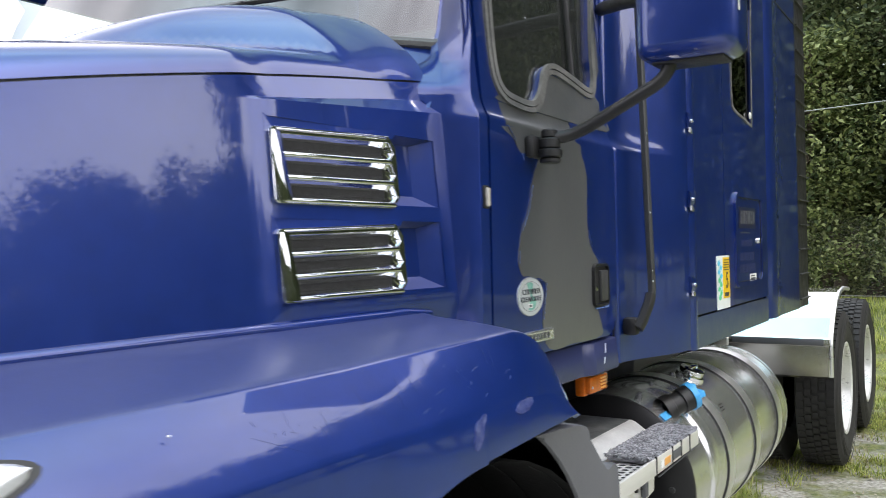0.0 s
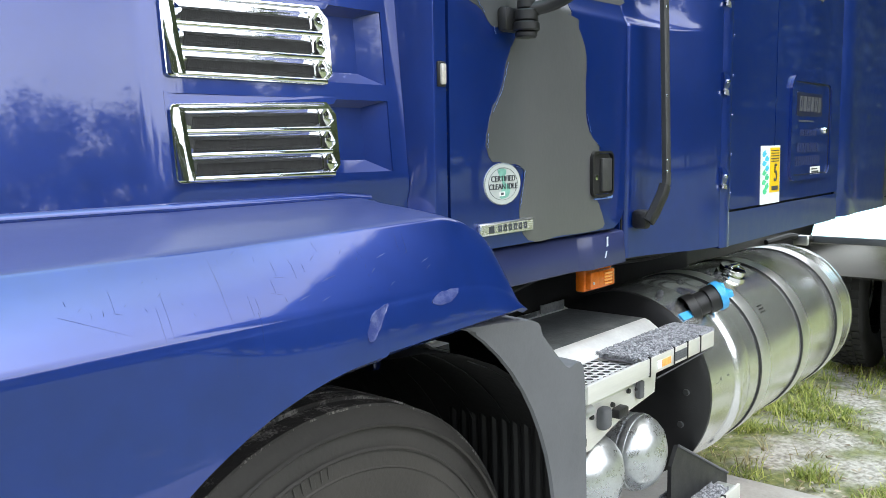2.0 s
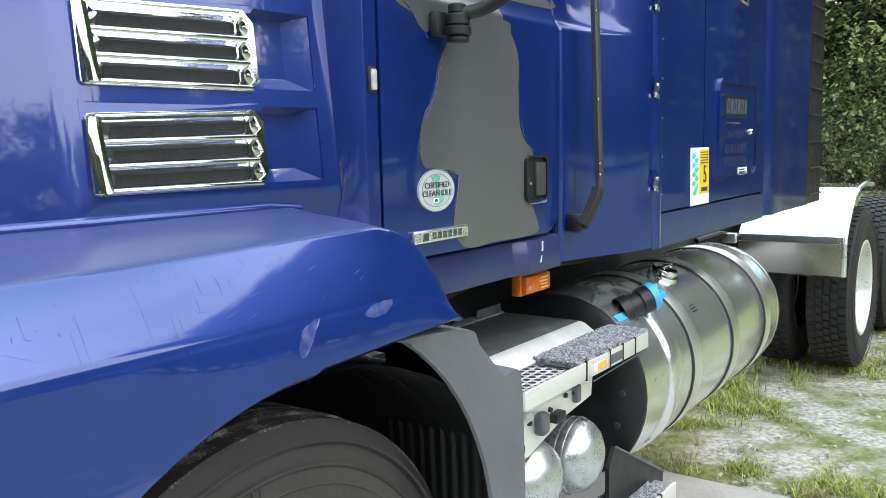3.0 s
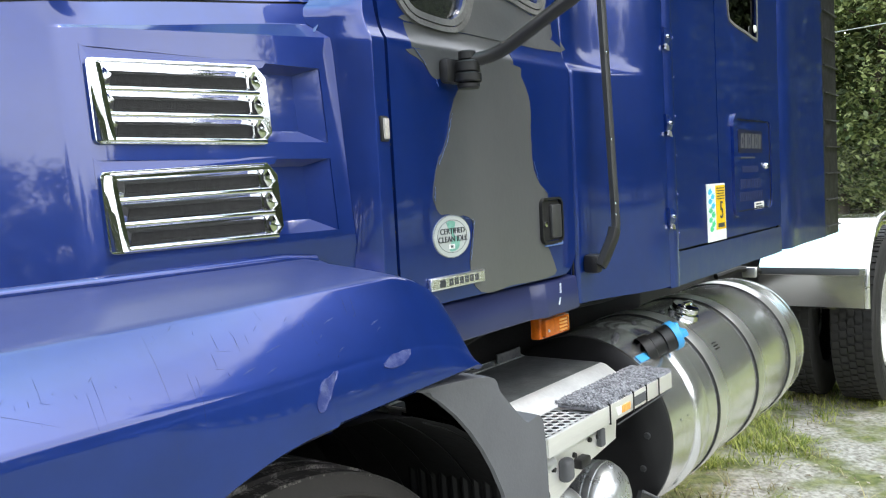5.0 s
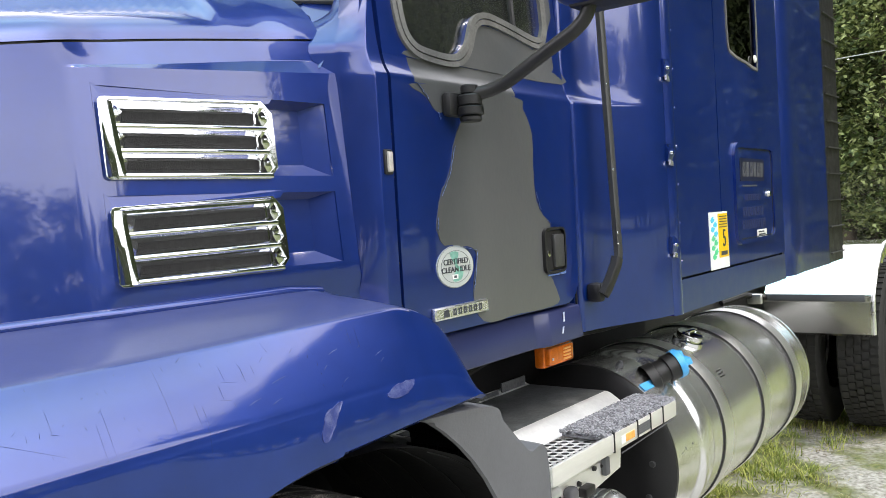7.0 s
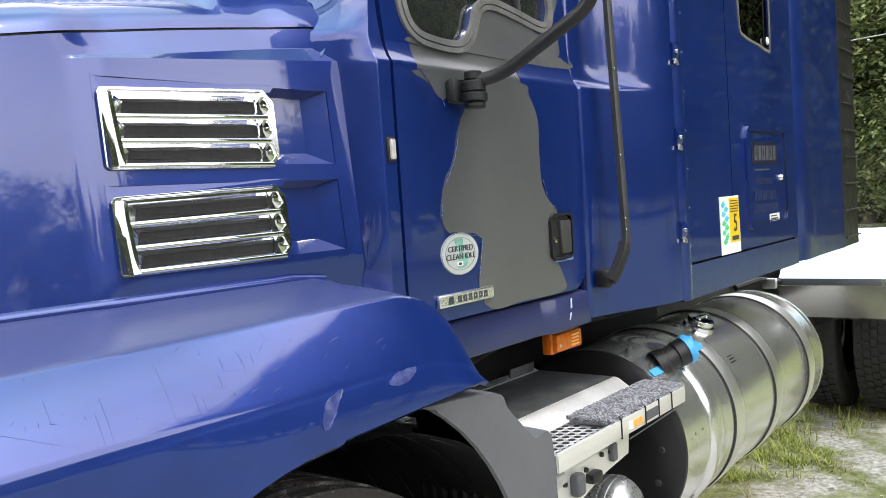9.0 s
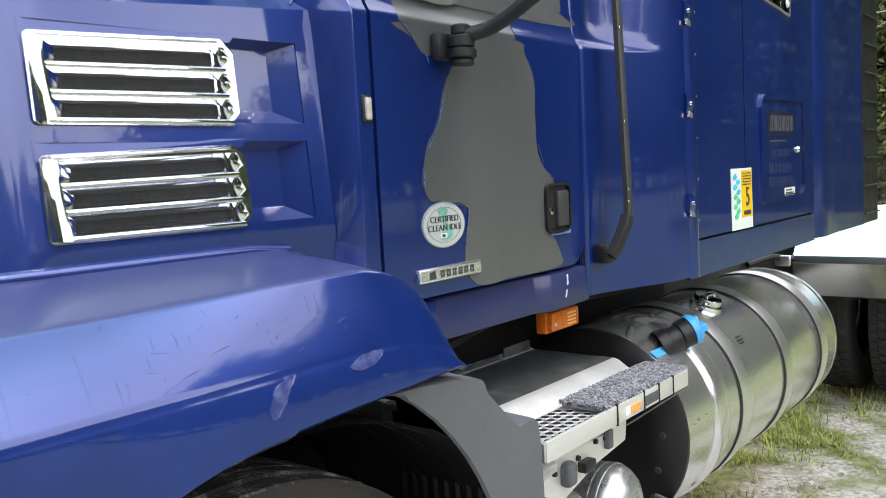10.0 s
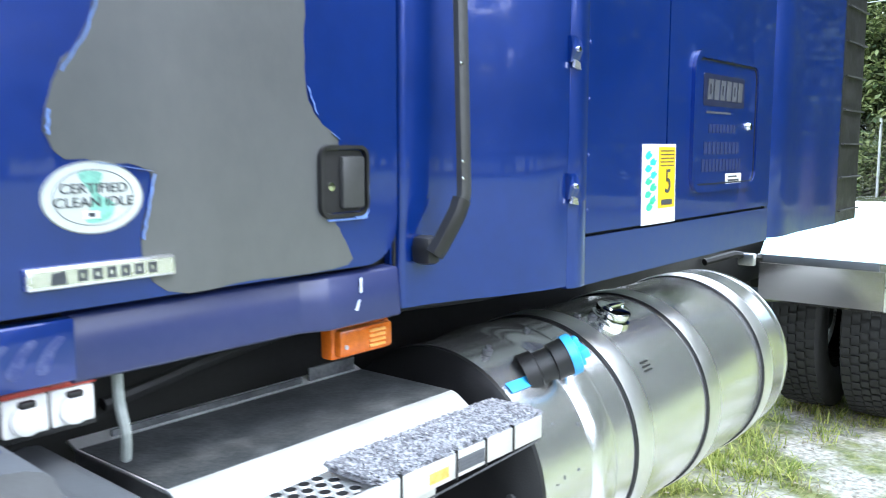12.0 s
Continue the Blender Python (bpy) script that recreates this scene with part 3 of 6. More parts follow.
# ---- hood vents ----
def build_vent(z0, z1):
    # recessed pocket with a sloped floor and a sloped rear end
    ix1, iz0, iz1, d = -0.126, z0 + 0.022, z1 - 0.012, 0.036
    bm = bmesh.new()
    o = [(VX0 - 0.002, z0 - 0.002), (VX1 + 0.002, z0 - 0.002), (VX1 + 0.002, z1 + 0.002), (VX0 - 0.002, z1 + 0.002)]
    i = [(VX0, iz0), (ix1, iz0), (ix1, iz1), (VX0, iz1)]
    ov = [bm.verts.new((x, hood_y(x, z) + 0.001, z)) for x, z in o]
    iv = [bm.verts.new((x, vent_y(x, z) + d, z)) for x, z in i]
    for k in range(4):
        bm.faces.new((ov[k], ov[(k + 1) % 4], iv[(k + 1) % 4], iv[k]))
    bm.faces.new(iv)
    part("vent_pocket", bm, PAINT, truck, "blue recess behind the vent", smooth=False)
    x0, x1 = VX0 - 0.001, -0.224
    part("vent_lip", panel([(VX0 - 0.003, z1 + 0.004), (VX0 - 0.003, z1 - 0.034), (VX0 + 0.010, z1 - 0.034), (VX0 + 0.012, z1 - 0.021), (x1, z1 - 0.009), (x1 + 0.012, z1 + 0.004)], lambda x, z: hood_y(x, z) - 0.0006, 0.012), PAINT, truck, smooth=False)
    zm = lambda x, z: z - 0.004 - (z - z0) / (z1 - z0) * (0.004 + 0.012 * (x1 - x) / (x1 - x0))
    yy = lambda x, z: vent_y(x, z) - 0.006
    flat = lambda pts: [(x, zm(x, z)) for x, z in pts]
    cut = 0.020
    outer = rounded(x0, x1, z0 - 0.002, z1 + 0.003, 0.010)
    outer = [p for p in outer if p[0] < x1 - 0.012]
    outer = [p for p in outer if p[1] < (z0 + z1) / 2 and p[0] < x0 + 0.02] + [(x1 - cut, z0 - 0.002), (x1, z0 + cut), (x1, z1 - cut), (x1 - cut, z1 + 0.003)] + [p for p in outer if p[1] > (z0 + z1) / 2 and p[0] < x0 + 0.02]
    pitch = (z1 - z0 - 0.009) / 3
    holes = []
    for k in range(3):
        a, b = z0 + 0.004 + pitch * k + 0.004, z0 + 0.004 + pitch * (k + 1) - 0.005
        m = (a + b) / 2 - 0.004
        holes.append([(x0 + 0.020, a), (x1 - 0.022, a), (x1 - 0.007, m), (x1 - 0.016, b), (x0 + 0.026, b)])
    fr = part("vent_frame", panel(flat(outer), yy, 0.020, [flat(h) for h in holes]), CHROME, truck, "chrome vent surround with louvre bars", smooth=False)
    bv = fr.modifiers.new("edge", "BEVEL")
    bv.width, bv.segments, bv.limit_method = 0.0022, 2, "ANGLE"
    for k in range(3):
        oo = holes[k]
        za, zb = oo[0][1], oo[3][1]
        # funnel of each slot: chrome lips sloping in to a dark mesh
        ia, ib, il, ir = za + 0.0085, zb - 0.0105, x0 + 0.046, x1 - 0.017
        ii = [(il, ia), (ir, ia), (ir, (ia + ib) / 2), (ir, ib), (il + 0.003, ib)]
        bm = bmesh.new()
        a = [bm.verts.new((x, yy(x, z) + 0.002, z)) for x, z in flat(oo)]
        b = [bm.verts.new((x, yy(x, z) + 0.017, z)) for x, z in flat(ii)]
        for q in range(5):
            bm.faces.new((a[q], a[(q + 1) % 5], b[(q + 1) % 5], b[q]))
        part("louvre", bm, CHROME, fr, smooth=False)
        part("mesh_screen", panel(flat(ii), lambda x, z: yy(x, z) + 0.0165, 0.004), MESHM, fr, "black mesh", smooth=False)
        # upright divider near the pointed end
        part("divider", panel(flat([(x1 - 0.0335, ia - 0.002), (x1 - 0.0300, ia - 0.002), (x1 - 0.0300, ib + 0.002), (x1 - 0.0335, ib + 0.002)]), lambda x, z: yy(x, z) + 0.009, 0.008), CHROME, fr, smooth=False)
        # wedge-shaped front of the bar under the slot
        zr = za - 0.0040
        part("slat", grid([x0 + 0.018, x0 + 0.030, x1 - 0.024, x1 - 0.012], lin(-1, 1, 8),
                          lambda x, v: (x, yy(x, zr) + 0.001 - (0.0038 if x0 + 0.025 < x < x1 - 0.02 else 0.001) * math.sqrt(max(0, 1 - v * v)), zm(x, zr + 0.0052 * v))), CHROME, fr)
    zt = z1 - 0.002
    part("slat", grid([x0 + 0.012, x0 + 0.024, x1 - 0.034, x1 - 0.024], lin(-1, 1, 8), lambda x, v: (x, yy(x, zt) + 0.001 - (0.006 if x0 + 0.02 < x < x1 - 0.03 else 0.001) * math.sqrt(max(0, 1 - v * v)), zm(x, zt + 0.0030 * v))), CHROME, fr)
    # gently rounded front strip of the surround
    hh, zc = (z1 - z0) / 2 - 0.003, (z0 + z1) / 2
    part("bezel", grid(lin(-1, 1, 8), lin(0, 1, 5), lambda q, u: (x0 + 0.002 + 0.021 * u, yy(VX0, zc + hh * q) - 0.0006 - (0.002 + 0.0075 * (1 - q)) * min(1.0, u * 3) - 0.0008 * (1 - q ** 4) * math.sin(math.pi * u), zm(x0, zc + hh * q)), thick=(0, 0.003, 0)), CHROME, fr)
    # flank of the surround, turning in towards the pocket
    part("end_cheek", grid([0, 1], [z0 + 0.012, z0 + 0.028, z1 - 0.028, z1 - 0.012], lambda u, z: (x1 - (0.012 if z < z0 + 0.02 or z > z1 - 0.02 else 0.001) + 0.010 * u, yy(x1, z) + 0.004 + 0.034 * u, zm(x1, z))), CHROME, fr)


for z0, z1 in VENTS:
    build_vent(z0, z1)


# ---- front fenders ----
WHEEL_X, WHEEL_R, AXLE_Z = -0.345, 0.520, 0.520
ARCH_X, ARCH_R = -0.38, 0.643


def arch_z(x):
    line = 1.163 + 0.040 * (x + 0.5)
    d = ARCH_R * ARCH_R - (x - ARCH_X) ** 2
    circ = AXLE_Z + math.sqrt(d) if d > 0 else 0.40
    return min(line, circ) if x < ARCH_X else line


def fender(x, v):
    """Section from the hood (v = 0) over the flat top, the sloped shoulder and the outer wall to the wheel arch (v = 3)."""
    u = min(max(0.0, (x + 0.20) / 0.187), 1.0)
    k = 0.45 * u ** 1.6 + 0.55 * u ** 6
    yin = hood_y(min(x, -0.08), 1.377) - 0.002
    top_in = (yin, 1.379 - 0.190 * k)
    turn = smooth01((x + 0.62) / 0.45)
    crest = (-0.115 - 0.047 * turn - 0.012 * k, 1.344 + 0.014 * turn - 0.174 * k)
    crease = (-0.198, 1.248 - 0.068 * k)
    low = (-0.2115, min(arch_z(x), crease[1] - 0.004))
    front = smooth01((-1.15 - x) / 0.8)
    if v <= 1:
        y = top_in[0] + (crest[0] - top_in[0]) * v
        z = top_in[1] + (crest[1] - top_in[1]) * v + 0.010 * math.exp(-v * 9) + 0.004 * math.sin(math.pi * v)
    elif v <= 2:
        t = v - 1
        y = crest[0] + (crease[0] - crest[0]) * t - 0.003 * math.sin(math.pi * t)
        z = crest[1] + (crease[1] - crest[1]) * t + 0.003 * math.sin(math.pi * t)
    else:
        t = v - 2
        h = crease[1] - low[1]
        s = min(0.045, h * 0.5)
        dz = s * t / 0.25 if t < 0.25 else s + (h - s) * (t - 0.25) / 0.75
        f = dz / max(h, 0.004)
        y = crease[0] + (low[0] - crease[0]) * f * (1.6 - 0.6 * f) + 0.0008 * math.exp(-((dz - 0.006) / 0.004) ** 2)
        z = crease[1] - dz
    return (x, y + 0.30 * front * front, z - 0.12 * front)


fx = lin(-2.10, -1.05, 10) + lin(-1.05, -0.50, 16)[1:] + lin(-0.50, -0.18, 60)[1:] + lin(-0.18, -0.008, 10)[1:]
fv = [0, 0.03, 0.08, 0.15, 0.3, 0.5, 0.7, 0.85, 0.93, 0.975, 1.025, 1.07, 1.15, 1.3, 1.5, 1.7, 1.85, 1.93, 1.975, 2.02, 2.04, 2.06, 2.08, 2.1, 2.13, 2.16, 2.2, 2.25, 2.3, 2.35, 2.4, 2.44, 2.48, 2.52, 2.56, 2.6, 2.65, 2.7, 2.76, 2.82, 2.9, 3.0]
front_fender = part("front_fender", grid(fx, fv, fender, thick=(0, 0.012, -0.008)), PAINT, truck, "scratched blue front fender with a dusty top")
front_fender.data.materials.append(DUSTY)
for p in front_fender.data.polygons:
    c = p.center
    p.material_index = 1 if p.normal.z > 0.85 and c.x < -0.03 else 0
# raised bead along the joint of hood and fender
part("joint_bead", tube([(x, fender(x, 0.0)[1] - 0.006, fender(x, 0.02)[2] + 0.001) for x in lin(-1.95, -0.16, 24)], 0.0085, 10, flat=0.8), PAINT, truck, "pale glossy bead")
bm = grid(fx, fv, fender, thick=(0, 0.012, -0.008))
part("front_fender", merge(None, bm, Matrix.Translation((0, 2 * MIDDLE, 0)) @ Matrix.Diagonal((1, -1, 1, 1))), PAINT, truck, "blue front fender")
# inner wheel well
part("wheel_well", grid(lin(-20, 200, 24), [-0.16, 0.42], lambda a, y: (WHEEL_X - 0.655 * math.cos(radians(a)), y, AXLE_Z + 0.62 * math.sin(radians(a)))), CHASSIS, truck, "black wheel well liner")
part("well_inner_wall", panel([(WHEEL_X + 0.655 * math.cos(radians(a)), AXLE_Z + 0.62 * math.sin(radians(a))) for a in lin(-20, 200, 24)], 0.42, 0.01), CHASSIS, truck)
for i in range(5):
    y = -0.14 + 0.11 * i
    part("well_rib", tube([(WHEEL_X - 0.648 * math.cos(radians(d)), y, AXLE_Z + 0.613 * math.sin(radians(d))) for d in lin(112, 188, 12)], 0.0012, 6), CHASSIS, truck)
# scratches in the fender's clear coat
for x, v0, v1, dx in ((-0.632, 1.12, 2.35, 0.0), (-0.721, 1.48, 1.96, 0.0), (-0.734, 1.62, 1.98, 0.0), (-0.541, 1.28, 1.48, 0.0), (-0.549, 1.49, 1.53, 0.022), (-0.556, 1.52, 1.68, 0.0), (-0.565, 1.68, 1.72, 0.018),
                      (-0.782, 1.36, 1.60, 0.0), (-0.787, 1.60, 1.63, 0.010), (-0.511, 1.35, 1.55, 0.0), (-0.494, 1.38, 1.5, 0.0), (-0.593, 1.70, 1.92, 0.0), (-0.603, 1.66, 1.95, 0.0), (-0.598, 1.85, 2.2, 0.0),
                      (-0.308, 1.16, 1.42, 0.0), (-0.293, 1.18, 1.50, 0.0), (-0.85, 1.55, 1.85, 0.075)):
    part("scratch", tube([fender(x + dx * t - 0.012 * (v1 - v0) * t, v0 + (v1 - v0) * t) for t in lin(0, 1, 8)], [0.0001, 0.00015, 0.0002, 0.00015, 0.0002, 0.00015, 0.00015, 0.0001, 0.0001], 4), DECALB, truck)
# small chips and scuffs
for k in range(46):
    x, v = random.uniform(-0.86, -0.30), random.choice((random.uniform(1.05, 1.35), random.uniform(1.2, 1.95)))
    l, s = random.uniform(0.002, 0.010), random.uniform(0.00012, 0.0003)
    tilt = random.choice((0.0, 0.0, 0.06, -0.04, 0.3))
    part("scratch", tube([fender(x + tilt * l * 3, v), fender(x, v + l * 6)], s, 4), DECALB, truck)
# scuffed dents on the outer wall and nicks on the shoulder, mirrored sky painted pale
GLINT_FILM = mat("pale_glint_and_film", (0.020, 0.034, 0.17), 0.40, 0.1, color2=(0.105, 0.125, 0.27), scale=70, spread=(0.42, 0.70), coat=0.7, coat_rough=0.12)


def wall_y(x, z):
    """The outer wall at a height."""
    vs = lin(2.0, 3.0, 60)
    return min((abs(fender(x, v)[2] - z), fender(x, v)[1]) for v in vs)[1]


for outline in ([(-0.418, 1.196), (-0.406, 1.192), (-0.392, 1.206), (-0.378, 1.226), (-0.366, 1.240), (-0.384, 1.236), (-0.402, 1.230), (-0.412, 1.214)],
                [(-0.268, 1.228), (-0.250, 1.220), (-0.226, 1.222), (-0.205, 1.231), (-0.198, 1.241), (-0.222, 1.241), (-0.250, 1.238)]):
    part("dent_glint", panel(spline(outline, 4, True, 0.0012), lambda x, z: wall_y(x, z) - 0.0013, 0.0016), GLINT_FILM, truck, "scuffed dent with mirrored sky painted pale", smooth=False)
for x, v, l in ((-0.350, 1.44, 0.010), (-0.262, 1.60, 0.009), (-0.258, 1.70, 0.005), (-0.462, 1.62, 0.014), (-0.515, 1.80, 0.012), (-0.480, 1.86, 0.010), (-0.345, 1.83, 0.006), (-0.42, 1.30, 0.004), (-0.375, 1.62, 0.004)):
    part("nick", tube([fender(x - l, v + 0.03), fender(x, v), fender(x + l, v - 0.02)], [0.0002, 0.0008, 0.0003], 5), GLINT_FILM, truck)
# headlamp set into the fender's front shoulder
def lamp_face(s, q, grow, lift):
    """s: from the pointed rear corner forward; q: -1..1 across."""
    x = -1.108 + grow - (0.42 + grow) * s
    half = (0.30 + grow * 3) * math.sqrt(min(1, s / 0.35))
    p = fender(x, 1.34 + 0.25 * s + half * q)
    return (p[0], p[1] - lift, p[2] + lift * 0.8)


ss = [0, 0.01, 0.03, 0.07, 0.14, 0.25, 0.4, 0.6, 0.8, 1.0]
lamp = part("headlamp", grid(ss, lin(-1, 1, 8), lambda s, q: lamp_face(s, q, 0.0, 0.006 - 0.003 * q * q), thick=(0, 0.01, -0.008)), LAMPC, truck, "clear headlamp with bright reflector")
part("rubber_seal", grid(ss, lin(-1, 1, 8), lambda s, q: lamp_face(s, q, 0.012, 0.0025), thick=(0, 0.01, -0.008)), BLACK, lamp)
# rivet on the shoulder
part("rivet", revolve([(-0.0012, 0), (-0.0014, 0.0012), (0, 0.002)], 10, Matrix.Translation((-0.957, -0.1525, 1.3165)) @ Matrix.Rotation(radians(-40), 4, "X") @ Matrix.Rotation(radians(90), 4, "Z")), CHROME, truck)


# ---- wheels ----
def tyre_profile(w, r, rim):
    h = w / 2
    return [(-h * 0.80, rim), (-h * 0.98, rim + 0.05), (-h * 1.02, rim + 0.12), (-h * 0.97, r - 0.07), (-h * 0.90, r - 0.028), (-h * 0.82, r - 0.010)]


def tread(w, r, n=72, lugs=False):
    """Tread band with grooves round it and, on drive tyres, blocks across it."""
    bm = bmesh.new()
    h = w / 2 * 0.82
    cols = [-h, -0.62 * h, -0.56 * h, -0.22 * h, -0.16 * h, 0.16 * h, 0.22 * h, 0.56 * h, 0.62 * h, h]
    depth = 0.013
    rows = n * (3 if lugs else 1)
    def vert(x, a, rr):
        return bm.verts.new((x, rr * math.cos(a), rr * math.sin(a)))
    step = 2 * math.pi / rows
    for c in range(len(cols) - 1):
        is_groove = c % 2 == 1
        for k in range(rows):
            off = (c // 2) * (1 if lugs else 0)
            low = is_groove or (lugs and (k + off) % 3 == 0)
            rr = r - depth if low else r - 0.010 * abs((cols[c] + cols[c + 1]) / 2 / h) ** 3
            a0, a1 = k * step, (k + 1) * step
            bm.faces.new((vert(cols[c], a0, rr), vert(cols[c + 1], a0, rr), vert(cols[c + 1], a1, rr), vert(cols[c], a1, rr)))
            if not low:
                for x in (cols[c], cols[c + 1]):
                    bm.faces.new((vert(x, a0, rr), vert(x, a1, rr), vert(x, a1, r - depth - 0.004), vert(x, a0, r - depth - 0.004)))
                if lugs:
                    for a in (a0, a1):
                        bm.faces.new((vert(cols[c], a, rr), vert(cols[c + 1], a, rr), vert(cols[c + 1], a, r - depth - 0.004), vert(cols[c], a, r - depth - 0.004)))
    return bm


def wheel(name, x, y, z, r, w, side, lugs, rim_mat, wall_mat, label):
    """A tyre on its wheel; side -1 turns the dish to -y."""
    m = Matrix.Translation((x, y, z)) @ Matrix.Rotation(radians(90 if side > 0 else -90), 4, "Z")
    rim_r = 0.295
    prof = tyre_profile(w, r, rim_r)
    prof = prof + [(-a, b) for a, b in prof[::-1]]
    bm = revolve(prof[:6], 72)
    bm = revolve(prof[6:], 72, bm=bm)
    hub = part(name, bm, wall_mat, truck, label)
    hub.matrix_basis = m
    tyre = hub
    part("tread", tread(w, r, 60 if lugs else 96, lugs), DIRTY if not lugs else RUBBER, hub, "worn tread", smooth=False)
    for q in (0.12, 0.155, 0.2):
        rr = rim_r + q * (r - rim_r) / 0.24
        part("wall_ring", revolve([(w * 0.505, rr - 0.004), (w * 0.516, rr), (w * 0.505, rr + 0.004)], 72), wall_mat, tyre)
    h = w / 2
    # outer side of the dish faces local +x
    dish = [(h * 0.86, rim_r + 0.008), (h * 0.92, rim_r + 0.014), (h * 0.94, rim_r), (h * 0.86, rim_r - 0.014), (h * 0.35, rim_r - 0.030), (-h * 0.10, rim_r - 0.05),
            (-h * 0.25, rim_r - 0.10), (-h * 0.20, 0.15), (-h * 0.05, 0.142)]
    part("rim", revolve(dish, 64), rim_mat, hub, "pale steel wheel")
    part("hub_cap", revolve([(-h * 0.2, 0.142), (h * 0.05, 0.135), (h * 0.10, 0.11), (h * 0.45, 0.10), (h * 0.55, 0.07), (h * 0.56, 0)], 32), rim_mat, hub)
    for k in range(10):
        a = 2 * math.pi * k / 10
        part("wheel_nut", revolve([(-h * 0.22, 0.014), (-h * 0.02, 0.014), (0, 0.010), (0, 0)], 6, Matrix.Translation((0, 0.172 * math.cos(a), 0.172 * math.sin(a)))), CHROME, hub)
    return hub


front = wheel("front_wheel", WHEEL_X, 0.075, AXLE_Z, WHEEL_R, 0.28, -1, False, RIM, TYREWALL, "scuffed front tyre on a pale wheel")
for k, wd in enumerate((0.010, 0.003, 0.010, 0.008, 0.003, 0.012)):
    m = Matrix.Rotation(radians(4 + 2.6 * k), 4, "X") @ Matrix.Translation((0.1415, 0, 0.425))
    part("wall_mark", merge(None, box(-0.001, 0.0018, -wd / 2, wd / 2, -0.012, 0.012, 0.0008, seg=1), m), TYREWALL, front, "raised mark on the tyre wall")
wheel("front_wheel", WHEEL_X, 2 * MIDDLE - 0.075, AXLE_Z, WHEEL_R, 0.28, 1, False, RIM, TYREWALL, "front tyre on a pale wheel")
REAR_R = 0.52
for x in (4.69, 6.02):
    for y, s in ((-0.005, -1), (0.345, 1), (2 * MIDDLE - 0.345, -1), (2 * MIDDLE + 0.005, 1)):
        wheel("drive_wheel", x, y, REAR_R, REAR_R, 0.27, s, True, RIM, RUBBER, "black lugged drive tyre on a white wheel")
    part("drive_axle", revolve([(-0.75, 0.09), (-0.2, 0.11), (-0.1, 0.2), (0.1, 0.2), (0.2, 0.11), (0.75, 0.09)], 20, Matrix.Translation((x, MIDDLE, REAR_R)) @ Matrix.Rotation(radians(90), 4, "Z")), CHASSIS, truck)
part("front_axle", box(WHEEL_X - 0.06, WHEEL_X + 0.06, 0.25, 1.85, 0.42, 0.54, 0.02), CHASSIS, truck)


# ---- chassis ----
for y in (0.62, 1.40):
    part("frame_rail", box(-1.9, 7.3, y, y + 0.08, 0.72, 0.98, 0.008), CHASSIS, truck)
for x in (-1.5, 0.3, 1.4, 2.6, 3.6, 5.35, 7.2):
    part("cross_member", box(x, x + 0.12, 0.70, 1.40, 0.76, 0.94, 0.01), CHASSIS, truck)
part("engine_block", box(-1.7, -0.1, 0.72, 1.38, 0.75, 1.40, 0.05), CHASSIS, truck)
part("fifth_wheel", box(4.9, 5.8, 0.62, 1.48, 1.10, 1.16, 0.03), CHASSIS, truck)
part("underbody_tray", box(0.3, 3.3, 0.30, 1.80, 1.10, 1.15), CHASSIS, truck)
part("side_shield", panel([(0.05, 0.55), (2.3, 0.55), (2.3, 1.12), (0.05, 1.12)], 0.50, 0.01), CHASSIS, truck)


# ---- cab ----
BELT = 1.79


def lean(x, z):
    """The hollow sweep from the belt edge up into the door frame."""
    return 0.025 * (1 - math.exp(-(z - 1.787) / 0.034)) + 0.06 * max(0.0, z - 1.84) if z > 1.787 else 0.0


# dark inner shell behind the panel joints
part("cab_shell", panel(rounded(0.004, 0.80, 1.18, 1.80, 0.02), 0.040, 0.02), CHASSIS, truck)
DX0, DX1, DZ0 = 0.030, 0.762, 1.256
door = part("cab_door", panel(rounded(DX0, DX1, DZ0, BELT - 0.012, 0.075, 7, (0.2, 1, 0, 0)), 0.0, 0.030), PAINT, truck, "blue door with grey primer bared where the paint has peeled")
def ledge(x, v, lift=0.0):
    """The door's belt ledge: the sweep from the skin up into the upper frame."""
    z = BELT - 0.014 + 0.064 * v ** 1.4
    return (x, 0.0012 + lean(x, z) - lift * 0.7, z + lift)


part("door_shoulder", grid(lin(0.100, 0.500, 6), lin(0, 1, 10), ledge, thick=(0, 0.01, -0.004)), PRIMER, door, "grey primed ledge under the window")
for x0, x1 in ((DX0, 0.105), (0.49, DX1)):
    part("shoulder_paint", grid(lin(x0, x1, 4), lin(0, 0.98, 10), lambda x, v: ledge(x, v, 0.0012), thick=(0, 0.01, -0.004)), PAINT, door)
WIN = spline([(0.098, 2.45), (0.098, 2.10), (0.103, 1.93), (0.128, 1.868), (0.190, 1.852), (0.275, 1.853), (0.325, 1.885), (0.362, 1.945), (0.420, 1.968), (0.52, 1.958), (0.640, 1.940), (0.678, 1.962), (0.684, 2.05), (0.672, 2.45)], 5)
upper_top = 2.56
part("door_upper", panel([(DX0, 1.832), (DX1, 1.832), (DX1, 2.1), (DX1 - 0.03, upper_top), (DX0 + 0.10, upper_top), (DX0, 2.1)], lean, 0.028, [WIN]), PAINT, door, "blue upper door frame")


def loop_scale(pts, d):
    """Moves an outline out by d."""
    out, k = [], len(pts)
    for i in range(k):
        a, b = Vector(pts[i - 1]), Vector(pts[(i + 1) % k])
        t = (b - a).normalized() if (b - a).length > 1e-7 else Vector((1, 0))
        out.append((pts[i][0] + t.y * d, pts[i][1] - t.x * d))
    return out


